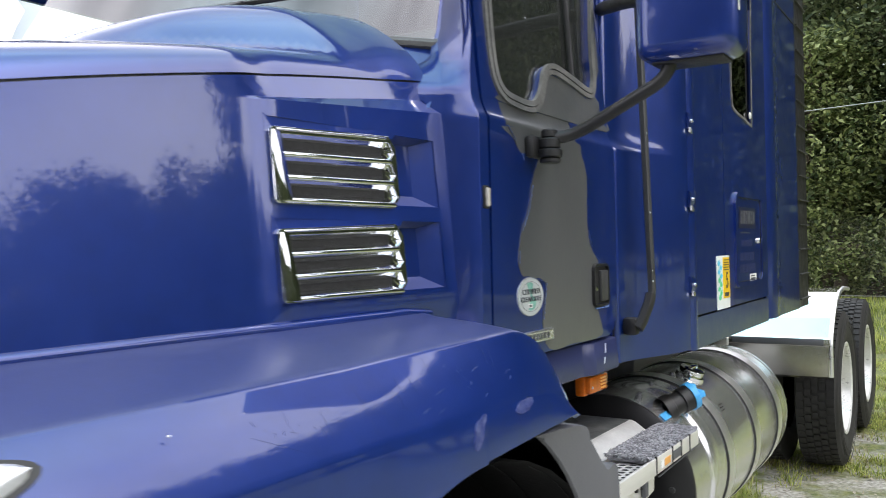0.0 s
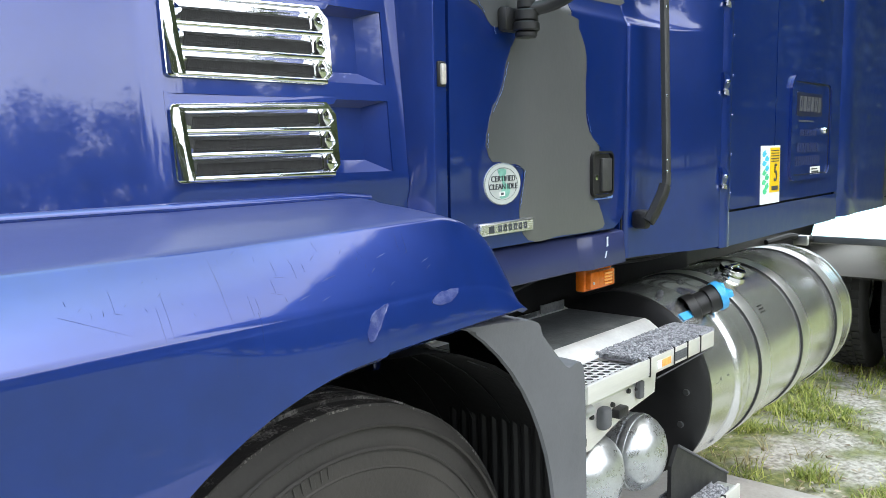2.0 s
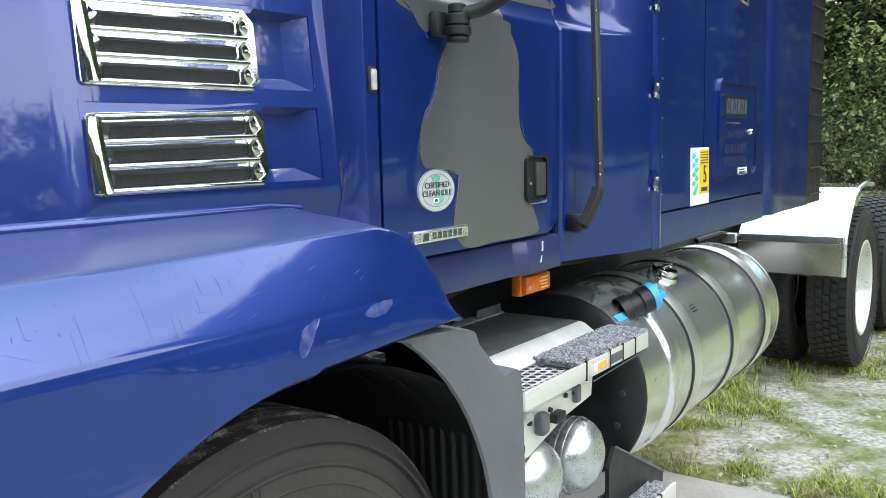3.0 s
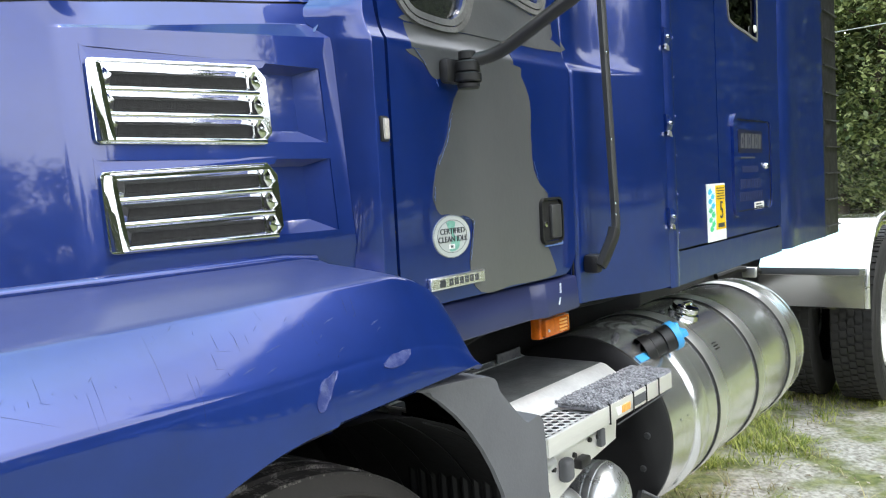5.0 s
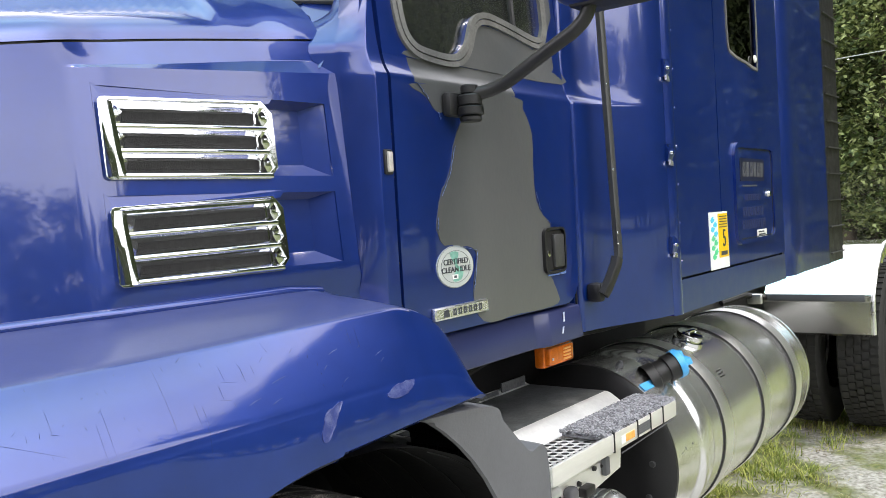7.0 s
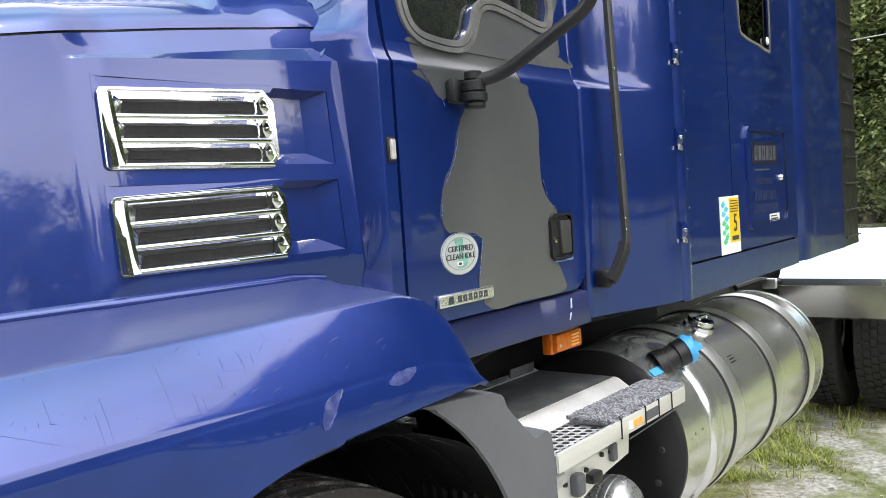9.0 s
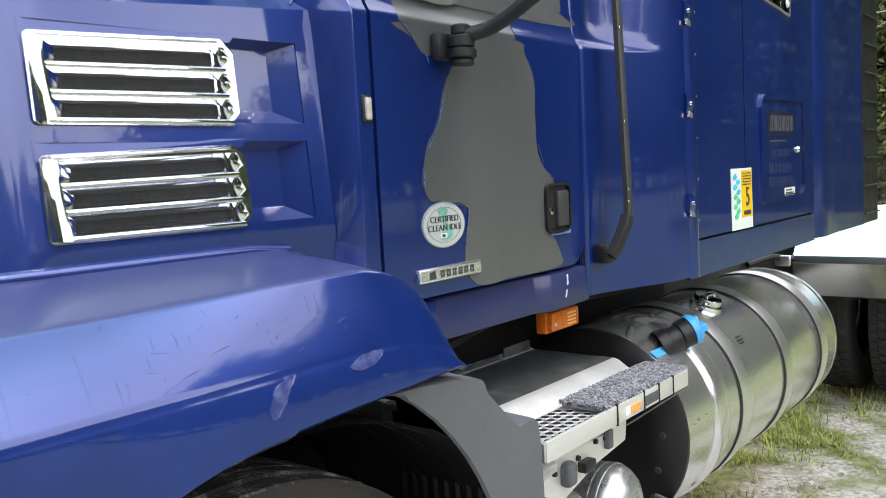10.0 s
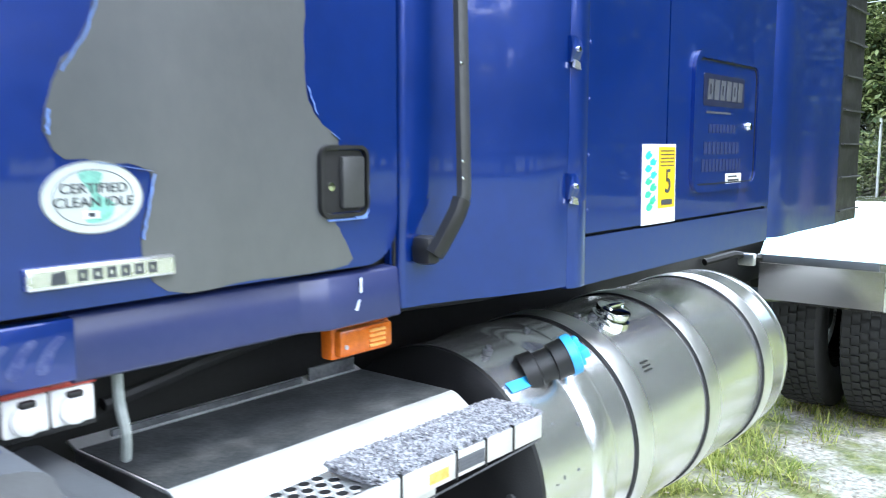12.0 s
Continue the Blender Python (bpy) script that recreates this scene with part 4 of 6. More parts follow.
def ring_on(pts, d0, d1, yf, proud, thick):
    a, b = loop_scale(pts, d0), loop_scale(pts, d1)
    sect = [(a, 0.0), (a, -proud), (b, -proud), (b, 0.0)]
    bm = bmesh.new()
    rows = [[bm.verts.new((x, yf(x, z) + dy, z)) for x, z in p] for p, dy in sect]
    n = len(pts)
    for r0, r1 in zip(rows, rows[1:]):
        for i in range(n):
            bm.faces.new((r0[i], r0[(i + 1) % n], r1[(i + 1) % n], r1[i]))
    return bm


area = sum(WIN[i][0] * WIN[(i + 1) % len(WIN)][1] - WIN[(i + 1) % len(WIN)][0] * WIN[i][1] for i in range(len(WIN)))
OUTW = 1 if area > 0 else -1
part("window_gasket", ring_on(WIN, -0.004 * OUTW, 0.010 * OUTW, lean, 0.009, 0), GASKET, door, "dull rubber window gasket")
part("window_gasket", ring_on(WIN, 0.012 * OUTW, 0.024 * OUTW, lean, 0.007, 0), GASKET, door)
pane = part("window_pane", panel(WIN, lambda x, z: lean(x, z) + 0.012, 0.004), GLASS, door, "green tinted door glass")
pane.visible_shadow = False
part("window_divider", tube([(0.555, lean(0, 1.96) + 0.004, 1.955), (0.545, lean(0, 2.45) + 0.004, 2.45)], 0.008, 8), BLACK, door)
# bare primer, a little proud of the paint, with curled film along its edge
PATCH = [(0.104, 1.776), (0.140, 1.750), (0.175, 1.722), (0.200, 1.724), (0.262, 1.716), (0.246, 1.690), (0.222, 1.650), (0.204, 1.597), (0.168, 1.545), (0.148, 1.485), (0.164, 1.446), (0.212, 1.437),
         (0.286, 1.421), (0.268, 1.335), (0.304, 1.262), (0.46, 1.260), (0.640, 1.262), (0.626, 1.315), (0.604, 1.352), (0.612, 1.420), (0.622, 1.468), (0.580, 1.500), (0.557, 1.540), (0.553, 1.615), (0.556, 1.690), (0.520, 1.750), (0.482, 1.777)]
part("bare_primer", panel(spline(PATCH, 4, True, 0.0018), -0.0012, 0.004), PRIMER, door, "bare grey primer where paint has peeled", smooth=False)


def upper_patch(outline):
    return panel(outline, lambda x, z: lean(x, z) - 0.0013, 0.004)


part("bare_primer", upper_patch(spline([(0.108, 1.834), (0.32, 1.833), (0.755, 1.833), (0.752, 1.88), (0.748, 1.97), (0.742, 2.08), (0.736, 2.12), (0.700, 1.97), (0.66, 1.915), (0.52, 1.932), (0.42, 1.942), (0.378, 1.925), (0.35, 1.873), (0.315, 1.850), (0.27, 1.842), (0.17, 1.842), (0.118, 1.848)], 3, True, 0.001)), PRIMER, door, "grey primer below the window", smooth=False)
for a, b in (((0.226, 1.652), (0.203, 1.592)), ((0.203, 1.592), (0.170, 1.545)), ((0.288, 1.420), (0.277, 1.372)), ((0.277, 1.372), (0.268, 1.335)), ((0.108, 1.778), (0.145, 1.747)), ((0.605, 1.478), (0.622, 1.468)), ((0.152, 1.500), (0.150, 1.470)), ((0.175, 1.722), (0.182, 1.706)),
             ((0.557, 1.548), (0.575, 1.505)), ((0.20, 1.438), (0.285, 1.424))):
    q = lin(0, 1, 7)
    part("peeled_film", grid(q, [0, 1], lambda t, v: (a[0] + (b[0] - a[0]) * t + 0.0045 * v + 0.001 * math.sin(t * 14 + a[0] * 90), -0.0015 - 0.004 * (1 - v) * (0.4 + 0.6 * math.sin(t * 9 + a[1] * 50) ** 2), a[1] + (b[1] - a[1]) * t), thick=(0, 0.0006, 0)), FILM, door, "curled pale blue film edge")


def disc(x, z, rx, rz, y, d, n=40):
    return panel([(x + rx * math.cos(2 * math.pi * i / n), z + rz * math.sin(2 * math.pi * i / n)) for i in range(n)], y, d)


# oval idle sticker
BX, BZ = 0.206, 1.393
badge = part("oval_sticker", disc(BX, BZ, 0.067, 0.0455, -0.0022, 0.003), BADGEW, door, "silver white oval sticker", smooth=False)
for rx, rz in ((0.0662, 0.0450), (0.053, 0.0350)):
    part("printed_ring", ring_on([(BX + rx * math.cos(2 * math.pi * i / 40), BZ + rz * math.sin(2 * math.pi * i / 40)) for i in range(40)], 0.0, -0.0008, lambda x, z: -0.0024, 0.0004, 0), INK, door, smooth=False)
part("foil_patch", panel(spline([(BX - 0.02, BZ + 0.030), (BX + 0.012, BZ + 0.030), (BX + 0.004, BZ + 0.006), (BX + 0.026, BZ - 0.008), (BX + 0.018, BZ - 0.028), (BX - 0.012, BZ - 0.030), (BX - 0.002, BZ)], 3), -0.0026, 0.0004), BADGEG, door, smooth=False)
lettering("CERTIFIED", 0.0172, side_face(BX, -0.0034, BZ + 0.011, 1.12), INK, door)
lettering("CLEAN IDLE", 0.0172, side_face(BX, -0.0034, BZ - 0.006, 1.12), INK, door)
part("serial_bar", panel([(BX - 0.015, BZ - 0.026), (BX + 0.006, BZ - 0.026), (BX + 0.006, BZ - 0.0165), (BX - 0.015, BZ - 0.0165)], -0.0032, 0.001), WHITE, door, smooth=False)
part("serial_bar", panel([(BX - 0.009, BZ - 0.024), (BX, BZ - 0.024), (BX, BZ - 0.0185), (BX - 0.009, BZ - 0.0185)], -0.0038, 0.001), INK, door, smooth=False)
# model name plate: plain bars for the letters
NX0, NX1, NZ = 0.114, 0.312, 1.299
part("name_plate", box(NX0, NX1, -0.010, 0.0, NZ - 0.0135, NZ + 0.0135, 0.003), ALU, door, "bright model name plate")
part("plate_face", panel([(NX0 + 0.005, NZ - 0.0098), (NX1 - 0.005, NZ - 0.0098), (NX1 - 0.005, NZ + 0.0098), (NX0 + 0.005, NZ + 0.0098)], -0.0108, 0.002), NAMEB, door, smooth=False)
for i in range(6):
    x = NX0 + 0.062 + 0.019 * i
    part("letter_bar", panel([(x, NZ - 0.007), (x + 0.012, NZ - 0.007), (x + 0.012, NZ + 0.007), (x, NZ + 0.007)], -0.0116, 0.002, [[(x + 0.004, NZ - 0.003), (x + 0.008, NZ - 0.003), (x + 0.008, NZ + 0.003), (x + 0.004, NZ + 0.003)]]), INK, door, smooth=False)
part("emblem", panel([(NX0 + 0.028, NZ - 0.008), (NX0 + 0.048, NZ - 0.008), (NX0 + 0.046, NZ + 0.008), (NX0 + 0.030, NZ + 0.006)], -0.0116, 0.002), INK, door, smooth=False)
# handle in its cup
HX0, HX1, HZ0, HZ1 = 0.576, 0.684, 1.342, 1.458
part("handle_bezel", ring_on(rounded(HX0, HX1, HZ0, HZ1, 0.020, 5), 0, -0.006, lambda x, z: -0.001, 0.009, 0), BLACK, door, "black handle surround")
part("handle_lip", tube(spline([(HX1 + 0.003, -0.003, HZ1 - 0.03), (HX1 + 0.004, -0.003, HZ0 + 0.022), (HX1 - 0.010, -0.003, HZ0 - 0.002), (HX0 + 0.020, -0.003, HZ0 - 0.004)], 4, False), 0.0022, 6), FILM, door, "pale blue lip")
part("handle_cup", panel(rounded(HX0 + 0.008, HX1 - 0.008, HZ0 + 0.008, HZ1 - 0.008, 0.014, 5), -0.003, 0.003), CHASSIS, door)
part("handle_paddle", box(HX0 + 0.046, HX1 - 0.012, -0.012, 0.0, HZ0 + 0.014, HZ1 - 0.018, 0.004), RAILM, door, "dark pull handle")
part("lock_cylinder", revolve([(0, 0.007), (0.003, 0.007), (0.004, 0)], 16, Matrix.Translation((HX0 + 0.026, -0.003, HZ0 + 0.050)) @ Matrix.Rotation(radians(-90), 4, "Z")), CHROME, door)
part("handle_trim", box(HX1 - 0.030, HX1 - 0.002, -0.008, 0.0, HZ0 - 0.006, HZ0 + 0.006, 0.003), FILM, door)

# sill under the door, and the cab's lower rear corner
part("sill_block", box(0.012, 0.176, 0.003, 0.04, 1.166, 1.246, 0.004), PAINT, truck, "blue sill block ahead of the sill")
for k in range(3):
    x = 0.060 + 0.034 * k
    part("film_remnant", panel(spline([(x, 1.182), (x + 0.012, 1.184), (x + 0.020, 1.206), (x + 0.034, 1.222), (x + 0.026, 1.226), (x + 0.010, 1.214), (x - 0.004, 1.192)], 3, True, 0.0008), 0.0024, 0.0008), GLINT_FILM, truck, "greyish remnant of a peeled decal", smooth=False)
sill_x = [0.176, 0.180, 0.30, 0.43, 0.552, 0.558, 0.576, 0.598, 0.604, 0.68, 0.770]
sill_y = [0.030, 0.022, 0.021, 0.021, 0.021, 0.020, 0.012, 0.003, 0.002, 0.003, 0.004]
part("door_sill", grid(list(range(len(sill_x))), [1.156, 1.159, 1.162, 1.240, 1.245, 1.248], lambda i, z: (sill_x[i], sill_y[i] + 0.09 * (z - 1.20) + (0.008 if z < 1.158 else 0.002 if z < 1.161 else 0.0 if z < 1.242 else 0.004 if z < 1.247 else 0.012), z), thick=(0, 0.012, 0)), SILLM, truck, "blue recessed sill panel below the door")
part("torn_film", panel([(0.669, 1.234), (0.6755, 1.236), (0.6745, 1.222), (0.676, 1.212), (0.669, 1.210), (0.670, 1.224)], 0.0010, 0.002), FILMW, truck, "torn film scrap", smooth=False)
# cowl column between hood and door
def cowl(u, z):
    """u: 0 at the hood, 0.55 where the chamfer meets the flat strip, 1 at the door."""
    rise = min(1.0, max(0.0, (z - 1.835) / 0.130))
    x0 = -0.050 + 0.114 * min(1.0, max(0.0, (z - 1.850) / 0.135)) + 0.24 * max(0.0, z - 1.985)
    x1 = 0.021 + 0.10 * max(0.0, z - 2.1)
    xc = min(-0.016 + 0.030 * rise, x1 - 0.004) if z < 2.1 else x1 - 0.006
    y0 = min(hood_y(-0.08, min(z, 1.70)), 0.070) + 0.004
    y0 += (0.128 - y0) * rise
    y1 = lean(0, z)
    if u < 0:
        e = 0.004 + 0.016 * (1 - smooth01((z - 1.90) / 0.04)) + 0.040 * smooth01((z - 1.80) / 0.05) * (1 - smooth01((z - 1.87) / 0.05))
        return (x0 - e, y0 + e, z)
    if u < 0.55:
        q = u / 0.55
        bow = 0.10 * math.sin(math.pi * q) * (1 - rise)
        return (x0 + (xc - x0) * q, y0 + (y1 - y0) * min(1.0, q + bow), z)
    return (xc + (x1 - xc) * (u - 0.55) / 0.45, y1, z)


part("cowl_panel", grid([-0.2, 0, 0.06, 0.14, 0.22, 0.30, 0.38, 0.46, 0.52, 0.54, 0.56, 0.58, 0.66, 0.8, 0.93, 1.0], lin(1.17, 1.765, 4) + lin(1.770, 1.965, 30) + [2.0, 2.1, 2.3, 2.62], cowl, thick=(0.0, 0.02, 0)), PAINT, truck, "curved blue cowl and windscreen pillar")
part("hinge_line", tube([(0.025, 0.010 + lean(0, z), z) for z in [1.25, 1.78] + lin(1.79, 2.3, 16)], 0.0035, 6), BLACK, truck)
part("torn_film", panel([(0.665, 1.197), (0.671, 1.199), (0.668, 1.190), (0.664, 1.181), (0.657, 1.182), (0.662, 1.190)], 0.0010, 0.002), FILMW, truck, "torn film scrap", smooth=False)
mk = part("side_marker", box(-0.002, 0.013, -0.010, 0.004, 1.594, 1.635, 0.004), LENS, truck, "small clear side marker lamp")
part("marker_base", box(-0.007, 0.016, -0.005, 0.004, 1.590, 1.639, 0.003), BLACK, mk)
for k in range(5):
    part("seam_screw", revolve([(-0.001, 0), (-0.001, 0.002), (0, 0.0025)], 8, Matrix.Translation((0.023, 0.002, 1.33 + 0.085 * k)) @ Matrix.Rotation(radians(90), 4, "Z")), BLACK, truck)
# pillar and windscreen


def screen(u, v):
    """u: across from the pillar to the far one; v: up."""
    c = math.sin(math.pi * u)
    return (0.075 - 0.33 * c ** 0.8 + (0.10 + 0.16 * c) * v * 1.6, 0.13 + (2 * MIDDLE - 0.26) * u, 1.965 + 0.05 * c + 0.66 * v)


ws = part("windscreen", grid(lin(0, 1, 24), lin(0, 1, 6), screen), GLASS_SCREEN, truck, "curved windscreen")
ws.visible_shadow = False
edge = [screen(u, 0) for u in lin(0.012, 1, 40)]
corner = [screen(0.0, v) for v in lin(1, 0.10, 8)] + [screen(0.001, 0.04), screen(0.004, 0.012)]
part("windscreen_gasket", tube(corner + edge, 0.013, 8), GASKET, truck, "dark windscreen gasket")
part("cowl_top", grid(lin(0, 1, 24), [0, 1], lambda u, v: (lambda p: (p[0] * (1 - v) + -0.082 * v, p[1] - 0.05 * v * (1 - 2 * u), p[2] * (1 - v) + 1.80 * v))(screen(u, 0))), PAINT, truck)
for y in (0.55, 1.30):
    w = part("wiper", tube([(-0.20, y + 0.40, 1.99), (-0.215, y + 0.2, 2.055), (-0.19, y - 0.05, 2.062)], 0.007, 6), BLACK, truck, "black wiper arm")
    part("wiper_blade", tube([(-0.135, y - 0.16, 2.073), (-0.20, y + 0.05, 2.066), (-0.225, y + 0.36, 2.055)], 0.006, 6), BLACK, w)
part("dash", box(0.05, 0.25, 0.15, 1.95, 1.75, 1.93, 0.04), CABIN, truck)
part("cab_roof", box(0.10, 0.82, 0.09, 2 * MIDDLE - 0.09, 2.60, 2.68, 0.03), PAINT, truck)
part("cab_floor", box(-0.05, 2.4, 0.08, 2 * MIDDLE - 0.08, 1.15, 1.20), CABIN, truck)
part("firewall", box(-0.036, -0.006, 0.165, 2 * MIDDLE - 0.165, 1.0, 1.93, 0.012), PAINT, truck, "blue scuttle behind the hood")
part("cab_far_side", panel([(-0.06, 1.17), (2.42, 1.17), (2.42, 1.80), (-0.06, 1.80)], 2 * MIDDLE - 0.02, 0.02), PAINT, truck)
part("cab_far_upper", panel([(-0.0, 1.80), (0.8, 1.80), (0.8, 2.62), (0.10, 2.62)], 2 * MIDDLE - 0.05, 0.02, [[(0.12, 1.88), (0.68, 1.95), (0.66, 2.45), (0.14, 2.45)]]), PAINT, truck)
for y in (0.35, 1.45):
    st = part("driver_seat", box(0.42, 0.90, y, y + 0.50, 1.45, 1.62, 0.06), SEAT, truck, "grey green cab seat")
    part("seat_back", box(0.78, 0.93, y, y + 0.50, 1.55, 2.25, 0.06), SEAT, st)
part("steering_wheel", revolve([(0.012 * math.cos(a), 0.21 + 0.014 * math.sin(a)) for a in lin(0, 2 * math.pi, 8)], 32, Matrix.Translation((0.33, 0.60, 1.85)) @ Matrix.Rotation(radians(35), 4, "Y")), BLACK, truck)


# ---- sleeper ----
SX0, SX1, SX2, SX3, SX4 = 0.773, 1.185, 2.42, 3.19, 3.515
SY = -0.090
ROOF = 3.30


def sleeper_front(x, z):
    s = (x - SX0) / (SX1 - SX0)
    y = SY * smooth01(s * 0.96) + 0.012 * math.exp(-(x - SX0) / 0.004)
    die = 1 - smooth01(s / 0.88)
    hollow = 0.030 * (1 - math.exp(-(z - 1.787) / 0.018)) if z > 1.787 else 0.0
    return (x, y + hollow * die, z)


zz = lin(1.165, 1.755, 4) + [1.780, 1.786, 1.788, 1.792, 1.798, 1.806, 1.815, 1.826, 1.84, 1.86] + [1.9, 2.1, 2.4, 2.8, ROOF]
low_edge = lambda x: 1.168 - 0.012 * (x - SX0)
part("sleeper_front_panel", grid([SX0, SX0 + 0.002, SX0 + 0.004, SX0 + 0.007, SX0 + 0.011] + lin(SX0 + 0.017, SX1, 20), zz, lambda x, z: sleeper_front(x, max(z, low_edge(x))), thick=(0, 0.02, 0)), PAINT, truck, "blue corner panel between cab and sleeper")
part("panel_gap", box(0.7600, 0.7760, 0.016, 0.03, 1.17, 1.79), PAINT, truck)
part("panel_gap", box(0.7600, 0.7760, 0.043, 0.057, 1.78, 2.6), PAINT, truck)
part("gap_seal", grid([1.19, 1.78] + lin(1.79, 2.6, 20), [0.7645, 0.7705], lambda z, x: (x, 0.012 + lean(x, z), z), thick=(0, 0.006, 0)), BLACK, truck)
# corner strip with hinges
part("corner_strip", grid(lin(SX1, SX1 + 0.075, 6), [1.160, 2.0, ROOF], lambda x, z: (x, SY - 0.010 * math.sin((x - SX1) / 0.075 * math.pi), z), thick=(0, 0.02, 0)), PAINT, truck)
side_hole = spline([(1.782, 2.62), (1.778, 2.3), (1.785, 2.06), (1.84, 2.018), (2.00, 2.002), (2.10, 1.992), (2.135, 2.02), (2.14, 2.3), (2.13, 2.62)], 4)
sleeper = part("sleeper_side", panel([(SX1 + 0.075, 1.270), (1.645, 1.270), (1.645, ROOF), (SX1 + 0.075, ROOF)], SY, 0.02), PAINT, truck, "deep blue sleeper wall")
part("sleeper_side_rear", panel([(1.6515, 1.270), (SX2 - 0.012, 1.270), (SX2 - 0.012, ROOF), (1.6515, ROOF)], SY, 0.02, [side_hole]), PAINT, truck, "deep blue sleeper wall with a window")
part("joint_backing", panel([(1.25, 1.15), (SX2, 1.15), (SX2, 1.75), (1.25, 1.75)], SY + 0.022, 0.01), CHASSIS, truck)
part("sleeper_skirt", panel([(SX1 + 0.075, 1.158), (SX2 - 0.006, 1.158), (SX2 - 0.006, 1.262), (SX1 + 0.075, 1.262)], SY + 0.002, 0.02), PAINT, truck, "blue lower skirt")
part("sleeper_window_trim", ring_on(side_hole, 0.0, -0.010, lambda x, z: SY, 0.004, 0), GASKET, truck)
part("sleeper_window", panel(side_hole, SY + 0.008, 0.004), GLASS_DARK, truck, "dark sleeper window")
part("window_bolt", revolve([(-0.006, 0), (-0.005, 0.012), (0, 0.015)], 16, Matrix.Translation((2.105, SY, 2.035)) @ Matrix.Rotation(radians(90), 4, "Z")), WHITE, truck)
for z in (1.375, 1.652, 1.905, 2.19):
    hg = part("hinge_clip", grid([0, 1, 2], [0, 1, 2], lambda u, v: (SX1 - 0.008 + 0.016 * u, SY - 0.006 - (0.010 if v == 1 else 0.0) * (0.4 + 0.3 * u), z - 0.026 + 0.026 * v), thick=(0, 0.012, 0)), PAINT, truck, "blue hinge lug with a bright bolt", smooth=False)
    part("bolt", revolve([(-0.008, 0), (-0.007, 0.005), (0, 0.006)], 10, Matrix.Translation((SX1 + 0.008, SY - 0.011, z)) @ Matrix.Rotation(radians(90), 4, "Z")), CHROME, hg)
    part("hinge_foot", panel([(SX1 - 0.002, z - 0.036), (SX1 + 0.024, z - 0.040), (SX1 + 0.020, z - 0.026), (SX1 + 0.002, z - 0.021)], SY - 0.012, 0.006), ALU, hg)
for k in range(12):
    part("rivet", revolve([(-0.002, 0), (-0.0015, 0.003), (0, 0.004)], 10, Matrix.Translation((SX1 + 0.082, SY, 1.32 + 0.118 * k)) @ Matrix.Rotation(radians(90), 4, "Z")), PAINT, truck)
# locker hatch with decals
hatch_line = rounded(1.792, 2.262, 1.340, 1.700, 0.045, 6)
hatch = part("locker_hatch", panel(rounded(1.797, 2.257, 1.345, 1.695, 0.042, 6), SY - 0.003, 0.004), PAINT, truck, "blue locker hatch with worn decals")
part("hatch_seal", ring_on(hatch_line, 0.006, -0.012, lambda x, z: SY, 0.010, 0), PAINT, hatch, "raised blue rim")
part("hatch_seal", ring_on(hatch_line, -0.013, -0.017, lambda x, z: SY - 0.002, 0.003, 0), BLACK, hatch, "black rubber seal")
part("latch", revolve([(-0.010, 0), (-0.009, 0.010), (0, 0.013)], 16, Matrix.Translation((2.195, SY - 0.003, 1.515)) @ Matrix.Rotation(radians(90), 4, "Z")), CHROME, hatch)
plate = part("company_plate", panel(rounded(1.855, 2.150, 1.565, 1.650, 0.008, 3), SY - 0.0045, 0.002), DECAL, hatch, "dark plate with a dull silver mark", smooth=False)
for i in range(6):
    x = 1.878 + 0.043 * i
    part("mark_bar", panel([(x + 0.003, 1.582), (x + 0.036, 1.582), (x + 0.041, 1.636), (x + 0.008, 1.636)], SY - 0.0052, 0.001, [[(x + 0.016, 1.596), (x + 0.026, 1.596), (x + 0.028, 1.622), (x + 0.018, 1.622)]] if i % 2 == 0 else ()), DECALS, hatch, smooth=False)
for z, h, x0, x1, n in ((1.548, 0.006, 1.88, 2.12, 1), (1.505, 0.024, 1.90, 2.10, 8), (1.452, 0.034, 1.87, 2.13, 9), (1.405, 0.034, 1.86, 2.15, 12)):
    for i in range(n):
        a, b = x0 + (x1 - x0) * i / n, x0 + (x1 - x0) * (i + 0.72) / n
        part("ghost_bar", panel([(a, z - h / 2), (b, z - h / 2), (b, z + h / 2), (a, z + h / 2)], SY - 0.0042, 0.001), DECALB if n > 8 else DECALS if n == 1 else DECALB, hatch, smooth=False)
part("paper_label", panel([(2.03, 1.352), (2.15, 1.352), (2.15, 1.380), (2.03, 1.380)], SY - 0.0046, 0.001), WHITE, hatch, "white paper label", smooth=False)
part("label_bar", panel([(2.045, 1.358), (2.13, 1.358), (2.13, 1.364), (2.045, 1.364)], SY - 0.0054, 0.001), INK, hatch, smooth=False)
part("label_bar", panel([(2.045, 1.369), (2.115, 1.369), (2.115, 1.374), (2.045, 1.374)], SY - 0.0054, 0.001), INK, hatch, smooth=False)
# inspection stickers
stk = part("sticker_backing", panel([(1.520, 1.268), (1.706, 1.268), (1.700, 1.462), (1.516, 1.462)], SY - 0.0015, 0.002), PALE, truck, "white inspection sticker with yellow month panel", smooth=False)
part("yellow_panel", panel([(1.604, 1.305), (1.700, 1.305), (1.696, 1.455), (1.602, 1.455)], SY - 0.0024, 0.001), YELLOW, stk, smooth=False)
lettering("5", 0.085, side_face(1.655, SY - 0.0042, 1.368, 0.85), INK, stk)
for k in range(5):
    part("print_line", panel([(1.612, 1.408 + 0.009 * k), (1.688, 1.408 + 0.009 * k), (1.688, 1.411 + 0.009 * k), (1.612, 1.411 + 0.009 * k)], SY - 0.0032, 0.001), INK, stk, smooth=False)
